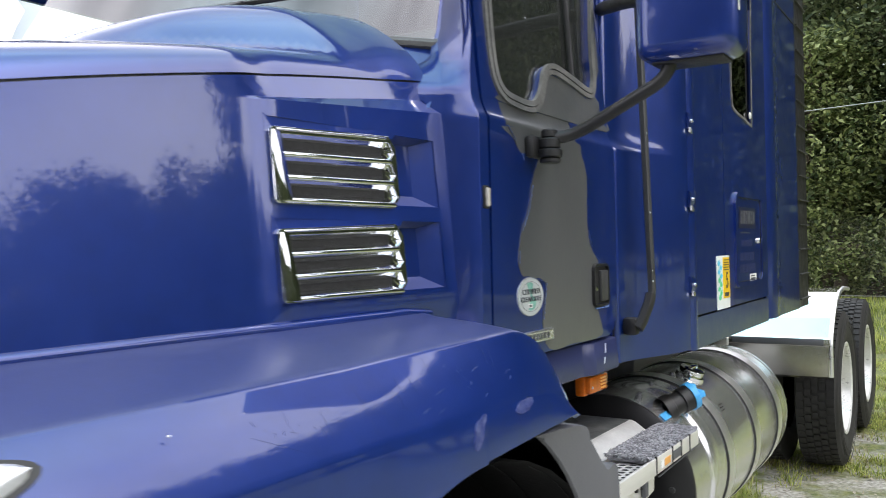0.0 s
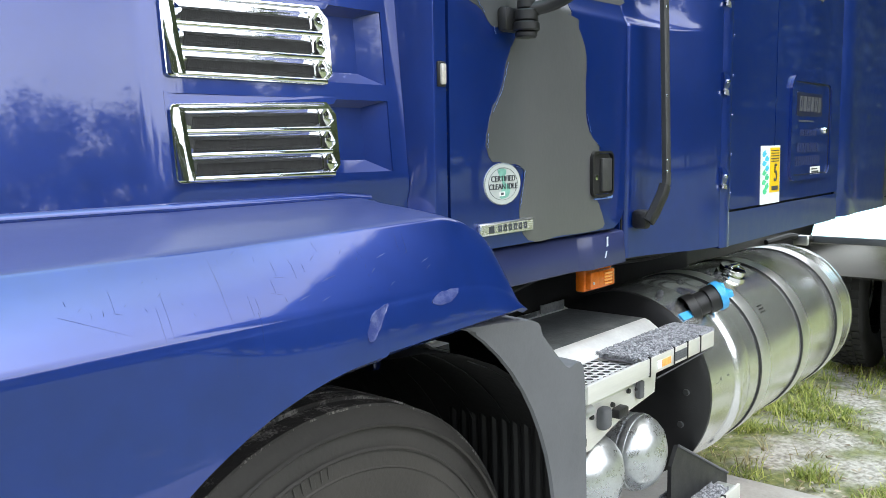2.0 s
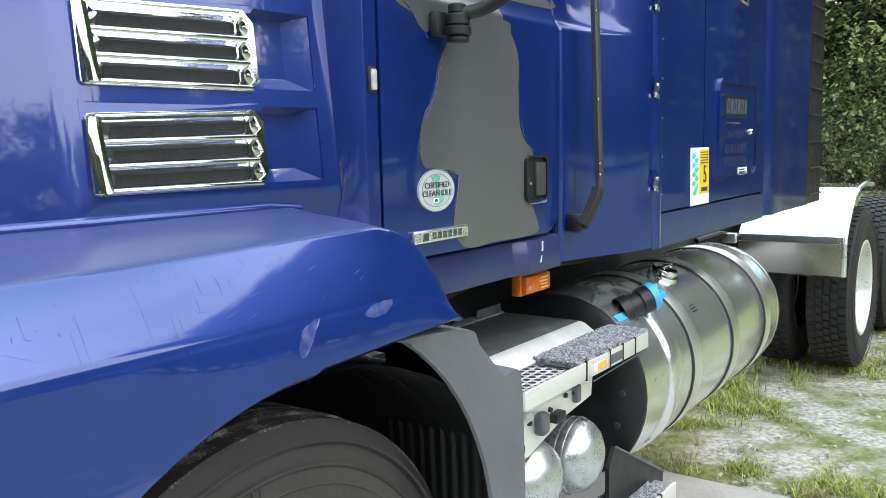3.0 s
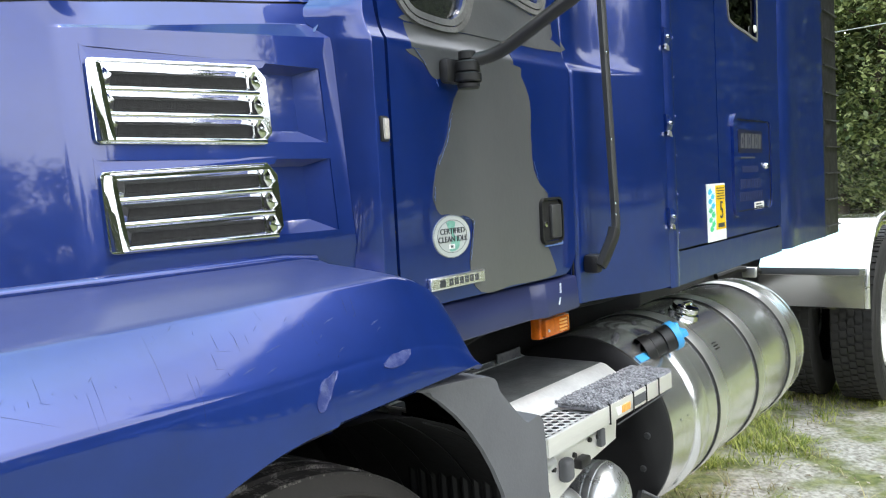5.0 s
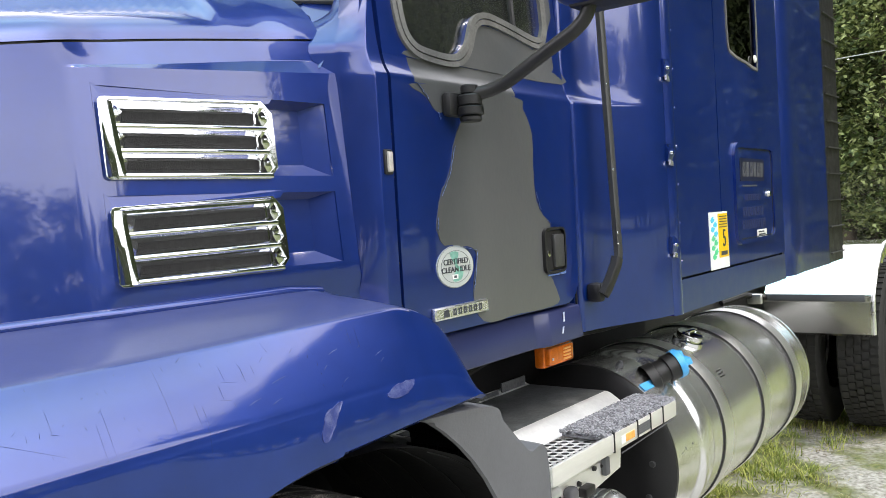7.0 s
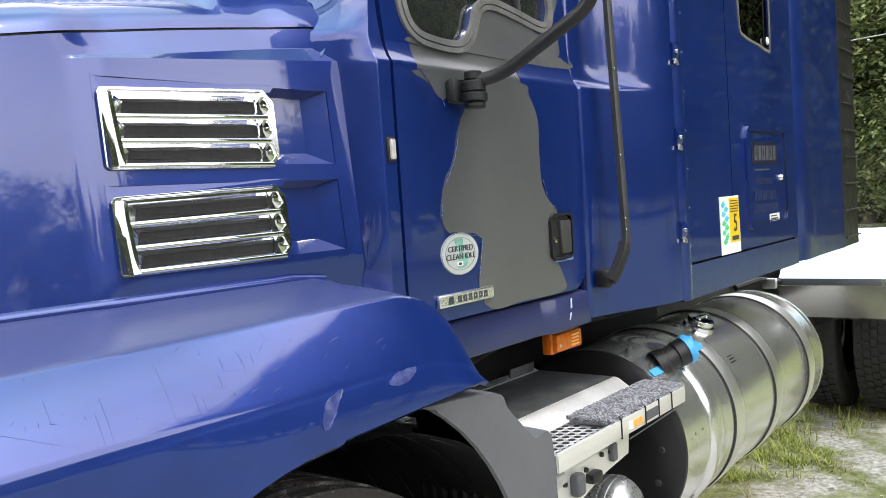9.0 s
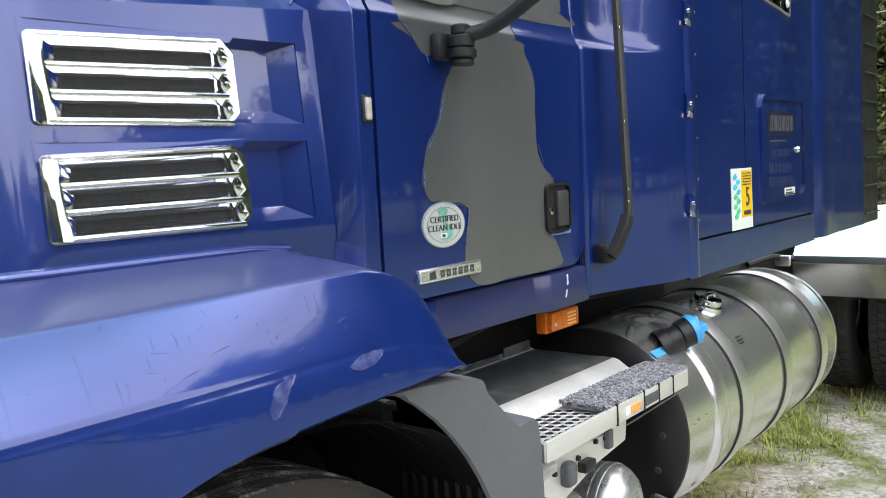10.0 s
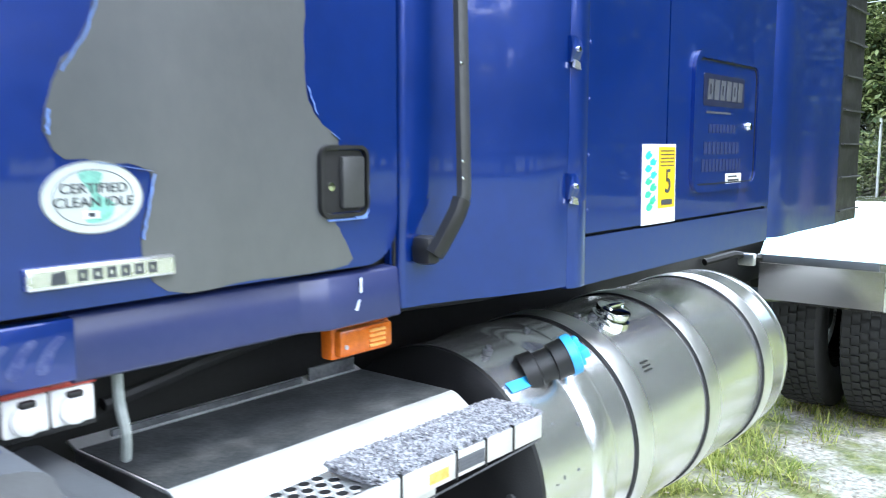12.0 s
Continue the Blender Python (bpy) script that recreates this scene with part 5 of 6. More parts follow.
part("print_line", panel([(1.622, 1.312), (1.684, 1.312), (1.684, 1.326), (1.622, 1.326)], SY - 0.0032, 0.001), INK, stk, smooth=False)
for k in range(9):
    z = 1.312 + 0.0155 * k
    x = 1.532 + 0.020 * (k % 2) + random.uniform(0, 0.012)
    part("colour_squiggle", panel(spline([(x, z - 0.006), (x + 0.020, z - 0.010), (x + 0.036, z + 0.001), (x + 0.022, z + 0.004), (x + 0.030, z + 0.010), (x + 0.006, z + 0.006)], 3, True, 0.002), SY - 0.0024, 0.001), GREEN if k < 5 else CYAN, stk, smooth=False)
# groove, rear extender and its rubber edge
part("extender_groove", box(SX2 - 0.012, SX2 + 0.012, SY + 0.012, SY + 0.03, 1.165, ROOF), BLACK, truck)
part("side_extender", grid([0, 0.02, 0.05, 0.10, 0.16, 0.3, 0.6, 0.78], [1.162, 1.9, 2.25, ROOF], lambda x, z: (SX2 + 0.010 + x, SY + 0.018 * math.exp(-x / 0.05) - 0.012 * math.sin(min(x / 0.2, 1) * math.pi), z - 0.006 * x), thick=(0, 0.02, 0)), PAINT, truck, "blue side extender")
part("extender_seam", box(SX2 + 0.02, SX3, SY - 0.004, SY - 0.001, 2.640, 2.648), BLACK, truck)
rub = part("rubber_edge", grid([SX3, SX3 + 0.02, SX3 + 0.06, SX4], [1.158, ROOF], lambda x, z: (x, SY + (0.0 if x < SX3 + 0.05 else 0.006), z), thick=(0, 0.03, 0)), BLACK, truck, "ribbed black rubber extender edge")
for k in range(16):
    part("rib", box(SX3 + 0.045, SX4 + 0.004, SY - 0.006, SY + 0.02, 1.20 + 0.132 * k, 1.206 + 0.132 * k), RAILM, rub)
part("sleeper_roof", box(SX0, SX2, SY, 2 * MIDDLE - SY, ROOF, ROOF + 0.05, 0.02), PAINT, truck)
part("sleeper_rear", box(SX2 - 0.03, SX2, SY + 0.03, 2 * MIDDLE - SY - 0.03, 1.15, ROOF), PAINT, truck)
part("sleeper_far", panel([(SX0, 1.17), (SX4, 1.17), (SX4, ROOF), (SX0, ROOF)], 2 * MIDDLE - SY, 0.02), PAINT, truck)
part("sleeper_front_cap", grid([0, 1], lin(0.05, 2 * MIDDLE - 0.05, 8), lambda u, y: (SX0 + 0.05 - 0.02 * (1 - u), y, 2.62 + (ROOF - 2.62) * u)), PAINT, truck)

# grab rail
rail = part("grab_rail", bar([(0.862, -0.030, 2.75), (0.862, -0.058, 1.8), (0.862, -0.070, 1.40), (0.861, -0.071, 1.372), (0.854, -0.070, 1.350), (0.826, -0.056, 1.298), (0.816, -0.040, 1.284)], 0.027, 0.018), RAILM, truck, "dark grey grab rail")
part("rail_end", bar([(0.858, -0.068, 1.362), (0.849, -0.066, 1.340), (0.819, -0.054, 1.286), (0.808, -0.046, 1.266)], 0.034, 0.026), BLACK, rail, "black angled rail end")
part("rail_foot", box(0.794, 0.832, -0.046, 0.0, 1.246, 1.298, 0.012), BLACK, rail, "black rail foot")
for z in (1.40, 1.43, 1.60, 1.83, 2.05):
    part("rail_screw", revolve([(-0.002, 0), (-0.0015, 0.0028), (0, 0.0035)], 10, Matrix.Translation((0.850, -0.078 + 0.022 * (z - 1.4), z)) @ Matrix.Rotation(radians(90), 4, "Z")), CHROME, rail)

# mirror on its arm
arm_pts = spline([(0.238, -0.050, 1.757), (0.258, -0.085, 1.764), (0.266, -0.125, 1.779), (0.268, -0.180, 1.806), (0.268, -0.240, 1.835), (0.268, -0.285, 1.857), (0.268, -0.310, 1.880), (0.268, -0.322, 1.915), (0.268, -0.324, 1.96)], 5, False)
arm = part("mirror_arm", tube(arm_pts, 0.0145, 12), BLACK, truck, "black tubular mirror arm")
part("arm_bracket", box(0.188, 0.248, -0.026, 0.0, 1.712, 1.764, 0.010), BLACK, arm, "black mirror bracket")
for z0, z1, r in ((1.700, 1.712, 0.024), (1.713, 1.732, 0.029), (1.733, 1.757, 0.026), (1.758, 1.778, 0.019)):
    part("pivot", revolve([(z0, 0), (z0, r - 0.003), (z0 + 0.003, r), (z1 - 0.003, r), (z1, r - 0.003), (z1, 0)], 24, Matrix.Translation((0.236, -0.043, 0)) @ Matrix.Rotation(radians(-90), 4, "Y")), BLACK, arm)
head = part("mirror_head", box(0.215, 0.355, -0.470, -0.252, 1.900, 2.42, 0.035, seg=4), PAINT, truck, "blue mirror housing")
part("mirror_glass", box(0.352, 0.360, -0.453, -0.269, 1.945, 2.39, 0.003), MIRROR, head, "mirror glass facing back")
part("mirror_underside", box(0.245, 0.328, -0.438, -0.284, 1.895, 1.907, 0.004), BLACK, head)
part("upper_arm", tube([(0.765, 0.03, 2.19), (0.62, -0.08, 2.155), (0.48, -0.185, 2.115), (0.34, -0.29, 2.075)], 0.019, 10), BLACK, head)
part("turn_mark", panel([(0.240, 1.985), (0.247, 1.985), (0.247, 2.055), (0.240, 2.055)], -0.4715, 0.002), WHITE, head, smooth=False)

# lamp and sockets under the sill
ol = part("amber_side_lamp", box(0.664, 0.796, 0.045, 0.085, 1.090, 1.138, 0.006), ORANGE, truck, "amber side lamp below the sill")
part("lamp_housing", box(0.657, 0.803, 0.060, 0.090, 1.084, 1.145, 0.006), ORANGE, ol, "deep amber housing")
for i in range(4):
    part("lens_rib", box(0.735, 0.775, 0.042, 0.047, 1.098 + 0.009 * i, 1.103 + 0.009 * i, 0.001), AMBER, ol)
part("lens_screw", revolve([(-0.004, 0), (-0.003, 0.004), (0.003, 0.005)], 10, Matrix.Translation((0.678, 0.046, 1.108)) @ Matrix.Rotation(radians(90), 4, "Z")), LENS, ol)
part("lamp_bracket", box(0.70, 0.81, 0.085, 0.11, 1.09, 1.17), CHASSIS, ol)
part("socket_panel", box(0.080, 0.216, 0.036, 0.060, 1.094, 1.164, 0.004), BLACK, truck, "black panel with two capped sockets")
for x in (0.121, 0.181):
    so = part("power_socket", box(x - 0.0285, x + 0.0285, 0.028, 0.038, 1.103, 1.152, 0.004), WHITE, truck, "white capped power socket")
    part("socket_cap", revolve([(0, 0.020), (-0.006, 0.020), (-0.008, 0.017), (-0.009, 0.0)], 24, Matrix.Translation((x, 0.028, 1.124)) @ Matrix.Rotation(radians(90), 4, "Z")), WHITE, so)
    part("cap_hinge", box(x - 0.010, x + 0.010, 0.018, 0.030, 1.139, 1.148, 0.003), BLACK, so)
    part("red_strip", box(x - 0.030, x + 0.030, 0.026, 0.038, 1.153, 1.160, 0.002), REDM, so)
part("hose", tube(spline([(0.275, 0.09, 1.16), (0.276, 0.088, 1.10), (0.285, 0.09, 1.05), (0.30, 0.12, 1.00)], 4, False), 0.008, 8), CABIN, truck)
for y, z in ((0.18, 1.13), (0.22, 1.11), (0.30, 1.14)):
    part("cable", tube(spline([(0.3, y, z - 0.06), (0.8, y + 0.02, z), (1.4, y - 0.03, z - 0.01), (2.2, y + 0.05, z + 0.01)], 5, False), 0.011, 8), BLACK, truck)

# grey mudguard behind the front wheel
OUT = [(-0.21, 1.172), (0.015, 1.150), (0.050, 1.115), (0.115, 1.053), (0.145, 1.032), (0.200, 1.024), (0.212, 0.84), (0.220, 0.48)]
INN = [(-0.447 + 0.561 * math.cos(radians(a)), 0.679 + 0.561 * math.sin(radians(a))) for a in lin(-20, 60, 14)]
OUT2 = spline(OUT, 3, False)
def guard(u, v):
    """u: along the guard; v: 0 inner edge of the outer wall, 1 outer edge, 1..2 the top turning inboard."""
    k = u * (len(OUT2) - 1)
    i = min(int(k), len(OUT2) - 2)
    o = Vector(OUT2[i]).lerp(Vector(OUT2[i + 1]), k - i)
    j = (1 - u) * (len(INN) - 1)
    i2 = min(int(j), len(INN) - 2)
    n_ = Vector(INN[i2]).lerp(Vector(INN[i2 + 1]), j - i2)
    if v <= 1:
        p = n_.lerp(o, v)
        return (p.x, -0.196 - 0.010 * v, p.y)
    return (o.x, -0.206 + 0.30 * (v - 1) * (v - 1) + 0.05 * (v - 1), o.y + 0.010 * (v - 1))


part("mudguard", grid(lin(0, 1, 28), [0, 0.4, 0.8, 0.96, 1.0, 1.05, 1.15, 1.5, 2.0], guard, thick=(-0.004, 0.006, 0)), GREYP, truck, "grey plastic mudguard")


def liner(i, z):
    """Dark ribbed sheet inside the guard's rear wall."""
    x = 0.203 + 0.012 * (1.03 - z) / 0.2 if z > 0.83 else 0.215 + 0.008 * (0.83 - z) / 0.35
    return (min(x, 0.222) - 0.016 - (0.005 if i % 4 in (1, 2) else 0.0), -0.186 + 0.0072 * i, z)


part("ribbed_liner", grid(list(range(48)), [0.30, 0.50, 0.70, 0.83, 1.0], liner, thick=(0.004, 0, 0)), CHASSIS, truck, "black ribbed splash liner", smooth=False)

# ---- side step, toolbox cover ----
BRUSHED = mat("brushed_aluminium", (0.86, 0.85, 0.82), 0.48, 0.75, var=0.05, scale=10, bump=0.02, bscale=90, rvar=0.06, stretch=(0.3, 2, 3))
STEP_Z = 0.986
STEP_AT = (0.080, 0.042, -0.035)
bx = part("battery_box_cover", grid(lin(0.235, 0.885, 4), [0, 0.15, 0.3, 1, 1.1, 2, 2.1], lambda x, v: (x, -0.085 + 0.068 * min(v, 1) + (0.012 * (v - 1) / 0.1 if 1 < v <= 1.1 else 0.0) + (0.012 + 0.26 * (v - 1.1) / 0.9 if v > 1.1 else 0), 0.952 + 0.046 * min(v, 1) + 0.004 * min(1, max(0, v - 1) * 10) + (0.010 if v > 2 else 0)), thick=(0, 0.006, -0.006)), ALU_DULL, truck, "folded aluminium cover behind the step")
bx.data.materials.clear()
bx.data.materials.append(mat("bright_folded_aluminium", (0.88, 0.88, 0.87), 0.36, 0.55, var=0.08, scale=12, bump=0.04, bscale=80, rvar=0.08))
bx.location = STEP_AT
part("cover_top_grime", grid([0.238, 0.560, 0.882], [0.000, 0.120, 0.252], lambda x, y: (x, y, 1.0035), thick=(0, 0, -0.001)), WEATHERED, bx, "dull grime on the cover's top")
part("cover_end", panel([(-0.085, 0.93), (0.26, 0.80), (0.26, 1.0), (-0.015, 0.996), (-0.085, 0.952)], 0.0, 0.006), ALU_DULL, bx).matrix_basis = Matrix.Translation((0.885, 0, 0)) @ Matrix.Rotation(radians(90), 4, "Z")
part("cover_end", panel([(-0.085, 0.93), (0.26, 0.80), (0.26, 1.0), (-0.015, 0.996), (-0.085, 0.952)], 0.0, 0.006), ALU_DULL, bx).matrix_basis = Matrix.Translation((0.241, 0, 0)) @ Matrix.Rotation(radians(90), 4, "Z")
for x0, x1, h in ((0.30, 0.72, 0.006), (0.74, 0.87, 0.022)):
    part("cover_flange", box(x0, x1, 0.262, 0.268, 0.995, 1.010 + h, 0.001), WEATHERED, bx)
step = part("upper_step", box(0.212, 0.905, -0.205, -0.196, 0.944, STEP_Z + 0.002, 0.002), BRUSHED, truck, "aluminium step with serrated tread")
step.location = STEP_AT
part("step_deck", box(0.212, 0.905, -0.196, -0.075, 0.955, STEP_Z - 0.010, 0.002), STEEL, step)
part("step_end", box(0.206, 0.214, -0.203, -0.075, 0.946, STEP_Z, 0.002), ALU_DULL, step)
for i in range(9):
    for j in range(5):
        x, y = 0.226 + 0.027 * i + 0.0135 * (j % 2), -0.184 + 0.0235 * j
        hole = Matrix.Translation((x, y, STEP_Z - 0.010)) @ Matrix.Rotation(radians(-90), 4, "Y")
        part("tread_hole", revolve([(0.0, 0.0112), (0.0018, 0.0106), (0.0018, 0.0100), (0.001, 0.0096)], 8, hole), STEEL, step)
        part("tread_opening", revolve([(0.0015, 0.0098), (0.0015, 0.0)], 8, hole), CHASSIS, step)
for x in (0.508, 0.644, 0.725, 0.808):
    part("step_strap", box(x, x + 0.0035, -0.2075, -0.195, 0.942, STEP_Z + 0.006), BLACK, step)
part("reflector", panel([(0.548, 0.953), (0.574, 0.953), (0.574, 0.973), (0.548, 0.973)], -0.2062, 0.002), WHITE, step, "white and amber reflector", smooth=False)
part("amber_reflector", panel([(0.574, 0.954), (0.624, 0.954), (0.624, 0.972), (0.574, 0.972)], -0.2070, 0.002), AMBER, step, smooth=False)
part("warning_plate", panel([(0.651, 0.952), (0.722, 0.952), (0.722, 0.976), (0.651, 0.976)], -0.2062, 0.002), GREYP, step, smooth=False)
for i in range(3):
    part("print_line", panel([(0.656, 0.956 + 0.006 * i), (0.717, 0.956 + 0.006 * i), (0.717, 0.959 + 0.006 * i), (0.656, 0.959 + 0.006 * i)], -0.2068, 0.002), DECALS, step, smooth=False)
# bracket below the step
br = part("step_bracket", panel([(0.205, 0.955), (0.665, 0.955), (0.650, 0.862), (0.500, 0.846), (0.32, 0.80), (0.205, 0.80)], -0.150, 0.008), BRUSHED, truck, "bright aluminium bracket under the step")
br.location = STEP_AT
part("bracket_fold", box(0.205, 0.60, -0.152, -0.12, 0.905, 0.913, 0.001), ALU, br)
for x, z in ((0.50, 0.90), (0.545, 0.895), (0.42, 0.885), (0.32, 0.88), (0.53, 0.935)):
    part("bracket_bolt", revolve([(-0.008, 0), (-0.007, 0.006), (0, 0.007)], 8, Matrix.Translation((x, -0.150, z)) @ Matrix.Rotation(radians(90), 4, "Z")), BLACK, br)
part("bracket_latch", box(0.54, 0.565, -0.165, -0.150, 0.870, 0.915, 0.004), GREYP, br)
part("conduit", tube([(0.21, -0.160, 0.895), (0.30, -0.160, 0.905)], 0.014, 10), ALU_DULL, br)
part("valve_body", box(0.345, 0.385, -0.175, -0.145, 0.840, 0.895, 0.012, seg=3), GREYP, br, "grey drain valve")
part("valve", box(0.42, 0.47, -0.172, -0.140, 0.850, 0.875, 0.006), BLACK, br)
part("valve", box(0.22, 0.27, -0.172, -0.140, 0.825, 0.850, 0.006), BLACK, br)
part("rust_strip", box(0.22, 0.44, -0.13, -0.11, 0.828, 0.836), mat("rusty_edge", (0.16, 0.07, 0.03), 0.8, var=0.4, scale=30), br)
part("tie_wire", tube([(0.60, -0.18, 0.915), (0.90, -0.200, 0.938)], 0.002, 6), GREYP, br)


def mat_pile(x0, x1, y0, y1, z, n):
    """A looped carpet mat: a thick base and many short loops standing at odd angles."""
    bm = box(x0, x1, y0, y1, z, z + 0.010, 0.004)
    for _ in range(n):
        x, y = random.uniform(x0, x1), random.uniform(y0, y1)
        a, l, w = random.uniform(0, math.pi), random.uniform(0.006, 0.013), random.uniform(0.0022, 0.0034)
        h = random.uniform(0.003, 0.009)
        dx, dy = math.cos(a) * l, math.sin(a) * l
        nx, ny = -math.sin(a) * w, math.cos(a) * w
        vs = [bm.verts.new(p) for p in ((x - nx, y - ny, z + 0.008), (x + nx, y + ny, z + 0.008), (x + dx + nx, y + dy + ny, z + 0.008 + h), (x + dx - nx, y + dy - ny, z + 0.008 + h), (x + 1.5 * dx, y + 1.5 * dy, z + 0.009))]
        bm.faces.new((vs[0], vs[1], vs[2], vs[3]))
        bm.faces.new((vs[3], vs[2], vs[4]))
    return bm


part("step_mat", mat_pile(0.466, 0.910, -0.203, -0.086, STEP_Z - 0.006, 9000), CARPET, step, "shaggy grey carpet mat", smooth=False)
low = part("lower_step", box(0.42, 1.115, -0.210, -0.200, 0.425, 0.478, 0.002), BRUSHED, truck, "lower aluminium step with a carpet mat")
low.location = (0.085, 0.040, -0.040)
part("step_deck", box(0.42, 1.115, -0.200, -0.060, 0.440, 0.470, 0.002), ALU_DULL, low)
part("step_strap", box(0.99, 0.994, -0.212, -0.198, 0.423, 0.482), BLACK, low)
part("step_mat", mat_pile(0.46, 1.05, -0.198, -0.070, 0.470, 9000), CARPET, low, "shaggy grey carpet mat", smooth=False)
part("step_hanger", panel([(0.86, 0.58), (0.90, 0.630), (1.27, 0.435), (1.27, 0.40), (0.86, 0.40)], -0.100, 0.012), BLACK, truck, "black step hanger plate")
# paler tube: the plate's edge highlight drawn in grey
part("hanger_edge", tube([(0.90, -0.102, 0.630), (1.27, -0.102, 0.435)], 0.004, 6), GREYP, truck)

AIRT = mat("silver_tank_paint", (0.56, 0.58, 0.59), 0.30, 0.8, var=0.18, scale=18, bump=0.012, bscale=30, rvar=0.06)
# air tanks slung under the step
for x, z, y in ((0.492, 0.662, -0.130), (0.758, 0.642, -0.120), (0.375, 0.47, -0.130)):
    r = 0.102
    prof = [(y + 0.0, 0.0), (y + 0.003, 0.03), (y + 0.011, 0.058), (y + 0.026, 0.082), (y + 0.044, 0.096), (y + 0.058, r), (y + 0.064, r), (y + 0.065, r + 0.003), (y + 0.072, r + 0.004), (y + 0.079, r + 0.003), (y + 0.080, r - 0.001), (y + 0.088, r - 0.001), (y + 0.089, r + 0.002), (y + 0.095, r + 0.002), (y + 0.096, r), (y + 0.60, r), (y + 0.66, 0.06), (y + 0.67, 0)]
    part("air_tank", revolve(prof, 40, Matrix.Translation((x, 0, z)) @ Matrix.Rotation(radians(90), 4, "Z")), AIRT, truck, "silver painted domed air tank")

# fuel tank
TANKM = mat("polished_tank_aluminium", (0.84, 0.84, 0.83), 0.22, 0.90, var=0.05, scale=3, rvar=0.05, stretch=(0.4, 2, 2))
tan = TANKM.node_tree.nodes.new("ShaderNodeTangent")
tan.direction_type, tan.axis = "RADIAL", "X"
TANKM.node_tree.nodes["Principled BSDF"].inputs["Anisotropic"].default_value = 0.4
TANKM.node_tree.links.new(tan.outputs["Tangent"], TANKM.node_tree.nodes["Principled BSDF"].inputs["Tangent"])
STRAP = mat("bright_strap_steel", (0.93, 0.93, 0.92), 0.36, 1.0, var=0.05, scale=6, rvar=0.04)
TY, TZ, TR = 0.157, 0.733, 0.295
TX0, TX1 = 1.050, 2.560
tm = Matrix.Translation((0, TY, TZ))
tank = part("fuel_tank", revolve([(TX0, TR - 0.010), (TX0 + 0.004, TR - 0.006), (1.240, TR - 0.006), (1.244, TR - 0.002), (1.254, TR + 0.004), (1.285, TR + 0.006), (1.322, TR + 0.005), (1.336, TR + 0.002), (1.342, TR - 0.001), (1.350, TR), (TX1 - 0.070, TR), (TX1 - 0.066, TR - 0.0015), (TX1 - 0.060, TR), (TX1 - 0.022, TR - 0.002), (TX1 - 0.008, TR - 0.010), (TX1, TR - 0.026), (TX1 + 0.02, TR - 0.11), (TX1 + 0.03, 0)], 96, tm), TANKM, truck, "polished aluminium fuel tank with bright straps")
part("tank_end", revolve([(TX0 + 0.001, TR - 0.003), (TX0 - 0.010, TR - 0.004), (TX0 - 0.020, TR - 0.020), (TX0 - 0.030, TR - 0.10), (TX0 - 0.036, 0)], 72, tm), BLACK, tank, "black domed tank end")
for k in range(9):
    a = radians(150 + 26 * k)
    part("end_bolt", revolve([(-0.008, 0), (-0.006, 0.009), (0.004, 0.011)], 10, Matrix.Translation((TX0 - 0.026, TY + (TR - 0.07) * math.cos(a), TZ + (TR - 0.07) * math.sin(a)))), RAILM, tank)
for x0, x1 in ((1.440, 1.518), (1.862, 1.940), (2.296, 2.374)):
    st = part("tank_strap", revolve([(x0, TR + 0.001), (x0, TR + 0.005), (x0 + 0.01, TR + 0.0065), (x1 - 0.01, TR + 0.0065), (x1, TR + 0.005), (x1, TR + 0.001)], 96, tm), STRAP, tank, "bright tank strap")
    part("strap_rubber", revolve([(x0 - 0.014, TR), (x0 - 0.012, TR + 0.004), (x0, TR + 0.004), (x0, TR)], 96, tm), BLACK, tank, "black rubber strip")
    part("strap_rubber", revolve([(x1, TR), (x1, TR + 0.002), (x1 + 0.003, TR + 0.002), (x1 + 0.003, TR)], 96, tm), GREYP, tank)
axis = Vector((0.70, -0.61, 0.37)).normalized()
nm = Matrix.Translation((1.180, -0.014, 0.972)) @ axis.to_track_quat("X", "Z").to_matrix().to_4x4()
part("filler_neck", revolve([(-0.025, 0.046), (0.006, 0.044), (0.010, 0.037), (0.044, 0.036), (0.046, 0.042), (0.082, 0.042)], 32, nm), BLACK, tank, "black filler neck")
cap = part("filler_cap", revolve([(0.078, 0.0), (0.079, 0.046), (0.098, 0.046), (0.102, 0.041), (0.103, 0.0)], 32, nm), DEF_BLUE, tank, "bright blue filler cap")
part("cap_grip", merge(None, box(0.100, 0.124, -0.036, 0.036, -0.011, 0.011, 0.004), nm), DEF_BLUE, tank)
part("cap_grip", merge(None, box(0.100, 0.116, -0.011, 0.011, -0.034, 0.034, 0.004), nm), DEF_BLUE, tank)


def on_tank(x0, x1, a0, a1, lift, n=6):
    return grid([x0, x1], lin(a0, a1, n), lambda x, d: (x, TY + (TR + lift) * math.cos(radians(d)), TZ + (TR + lift) * math.sin(radians(d))), thick=(0, -0.0005, 0.0005))


part("blue_label", on_tank(1.070, 1.148, 126.5, 131.5, -0.003), DEF_BLUE, tank, "blue fill label")
for i in range(3):
    part("vent_slot", on_tank(1.568, 1.612, 140.6 + 2.2 * i, 141.5 + 2.2 * i, 0.0012), CHASSIS, tank)
fm = Matrix.Translation((1.632, TY + TR * math.cos(radians(112)), TZ + TR * math.sin(radians(112)))) @ Matrix.Rotation(radians(112), 4, "X") @ Matrix.Rotation(radians(90), 4, "Z")
part("fuel_cap", revolve([(-0.01, 0.055), (0.012, 0.052), (0.014, 0.044), (0.022, 0.046), (0.034, 0.046), (0.038, 0.040), (0.038, 0.0)], 28, fm), CHROME, tank, "chrome fuel cap")
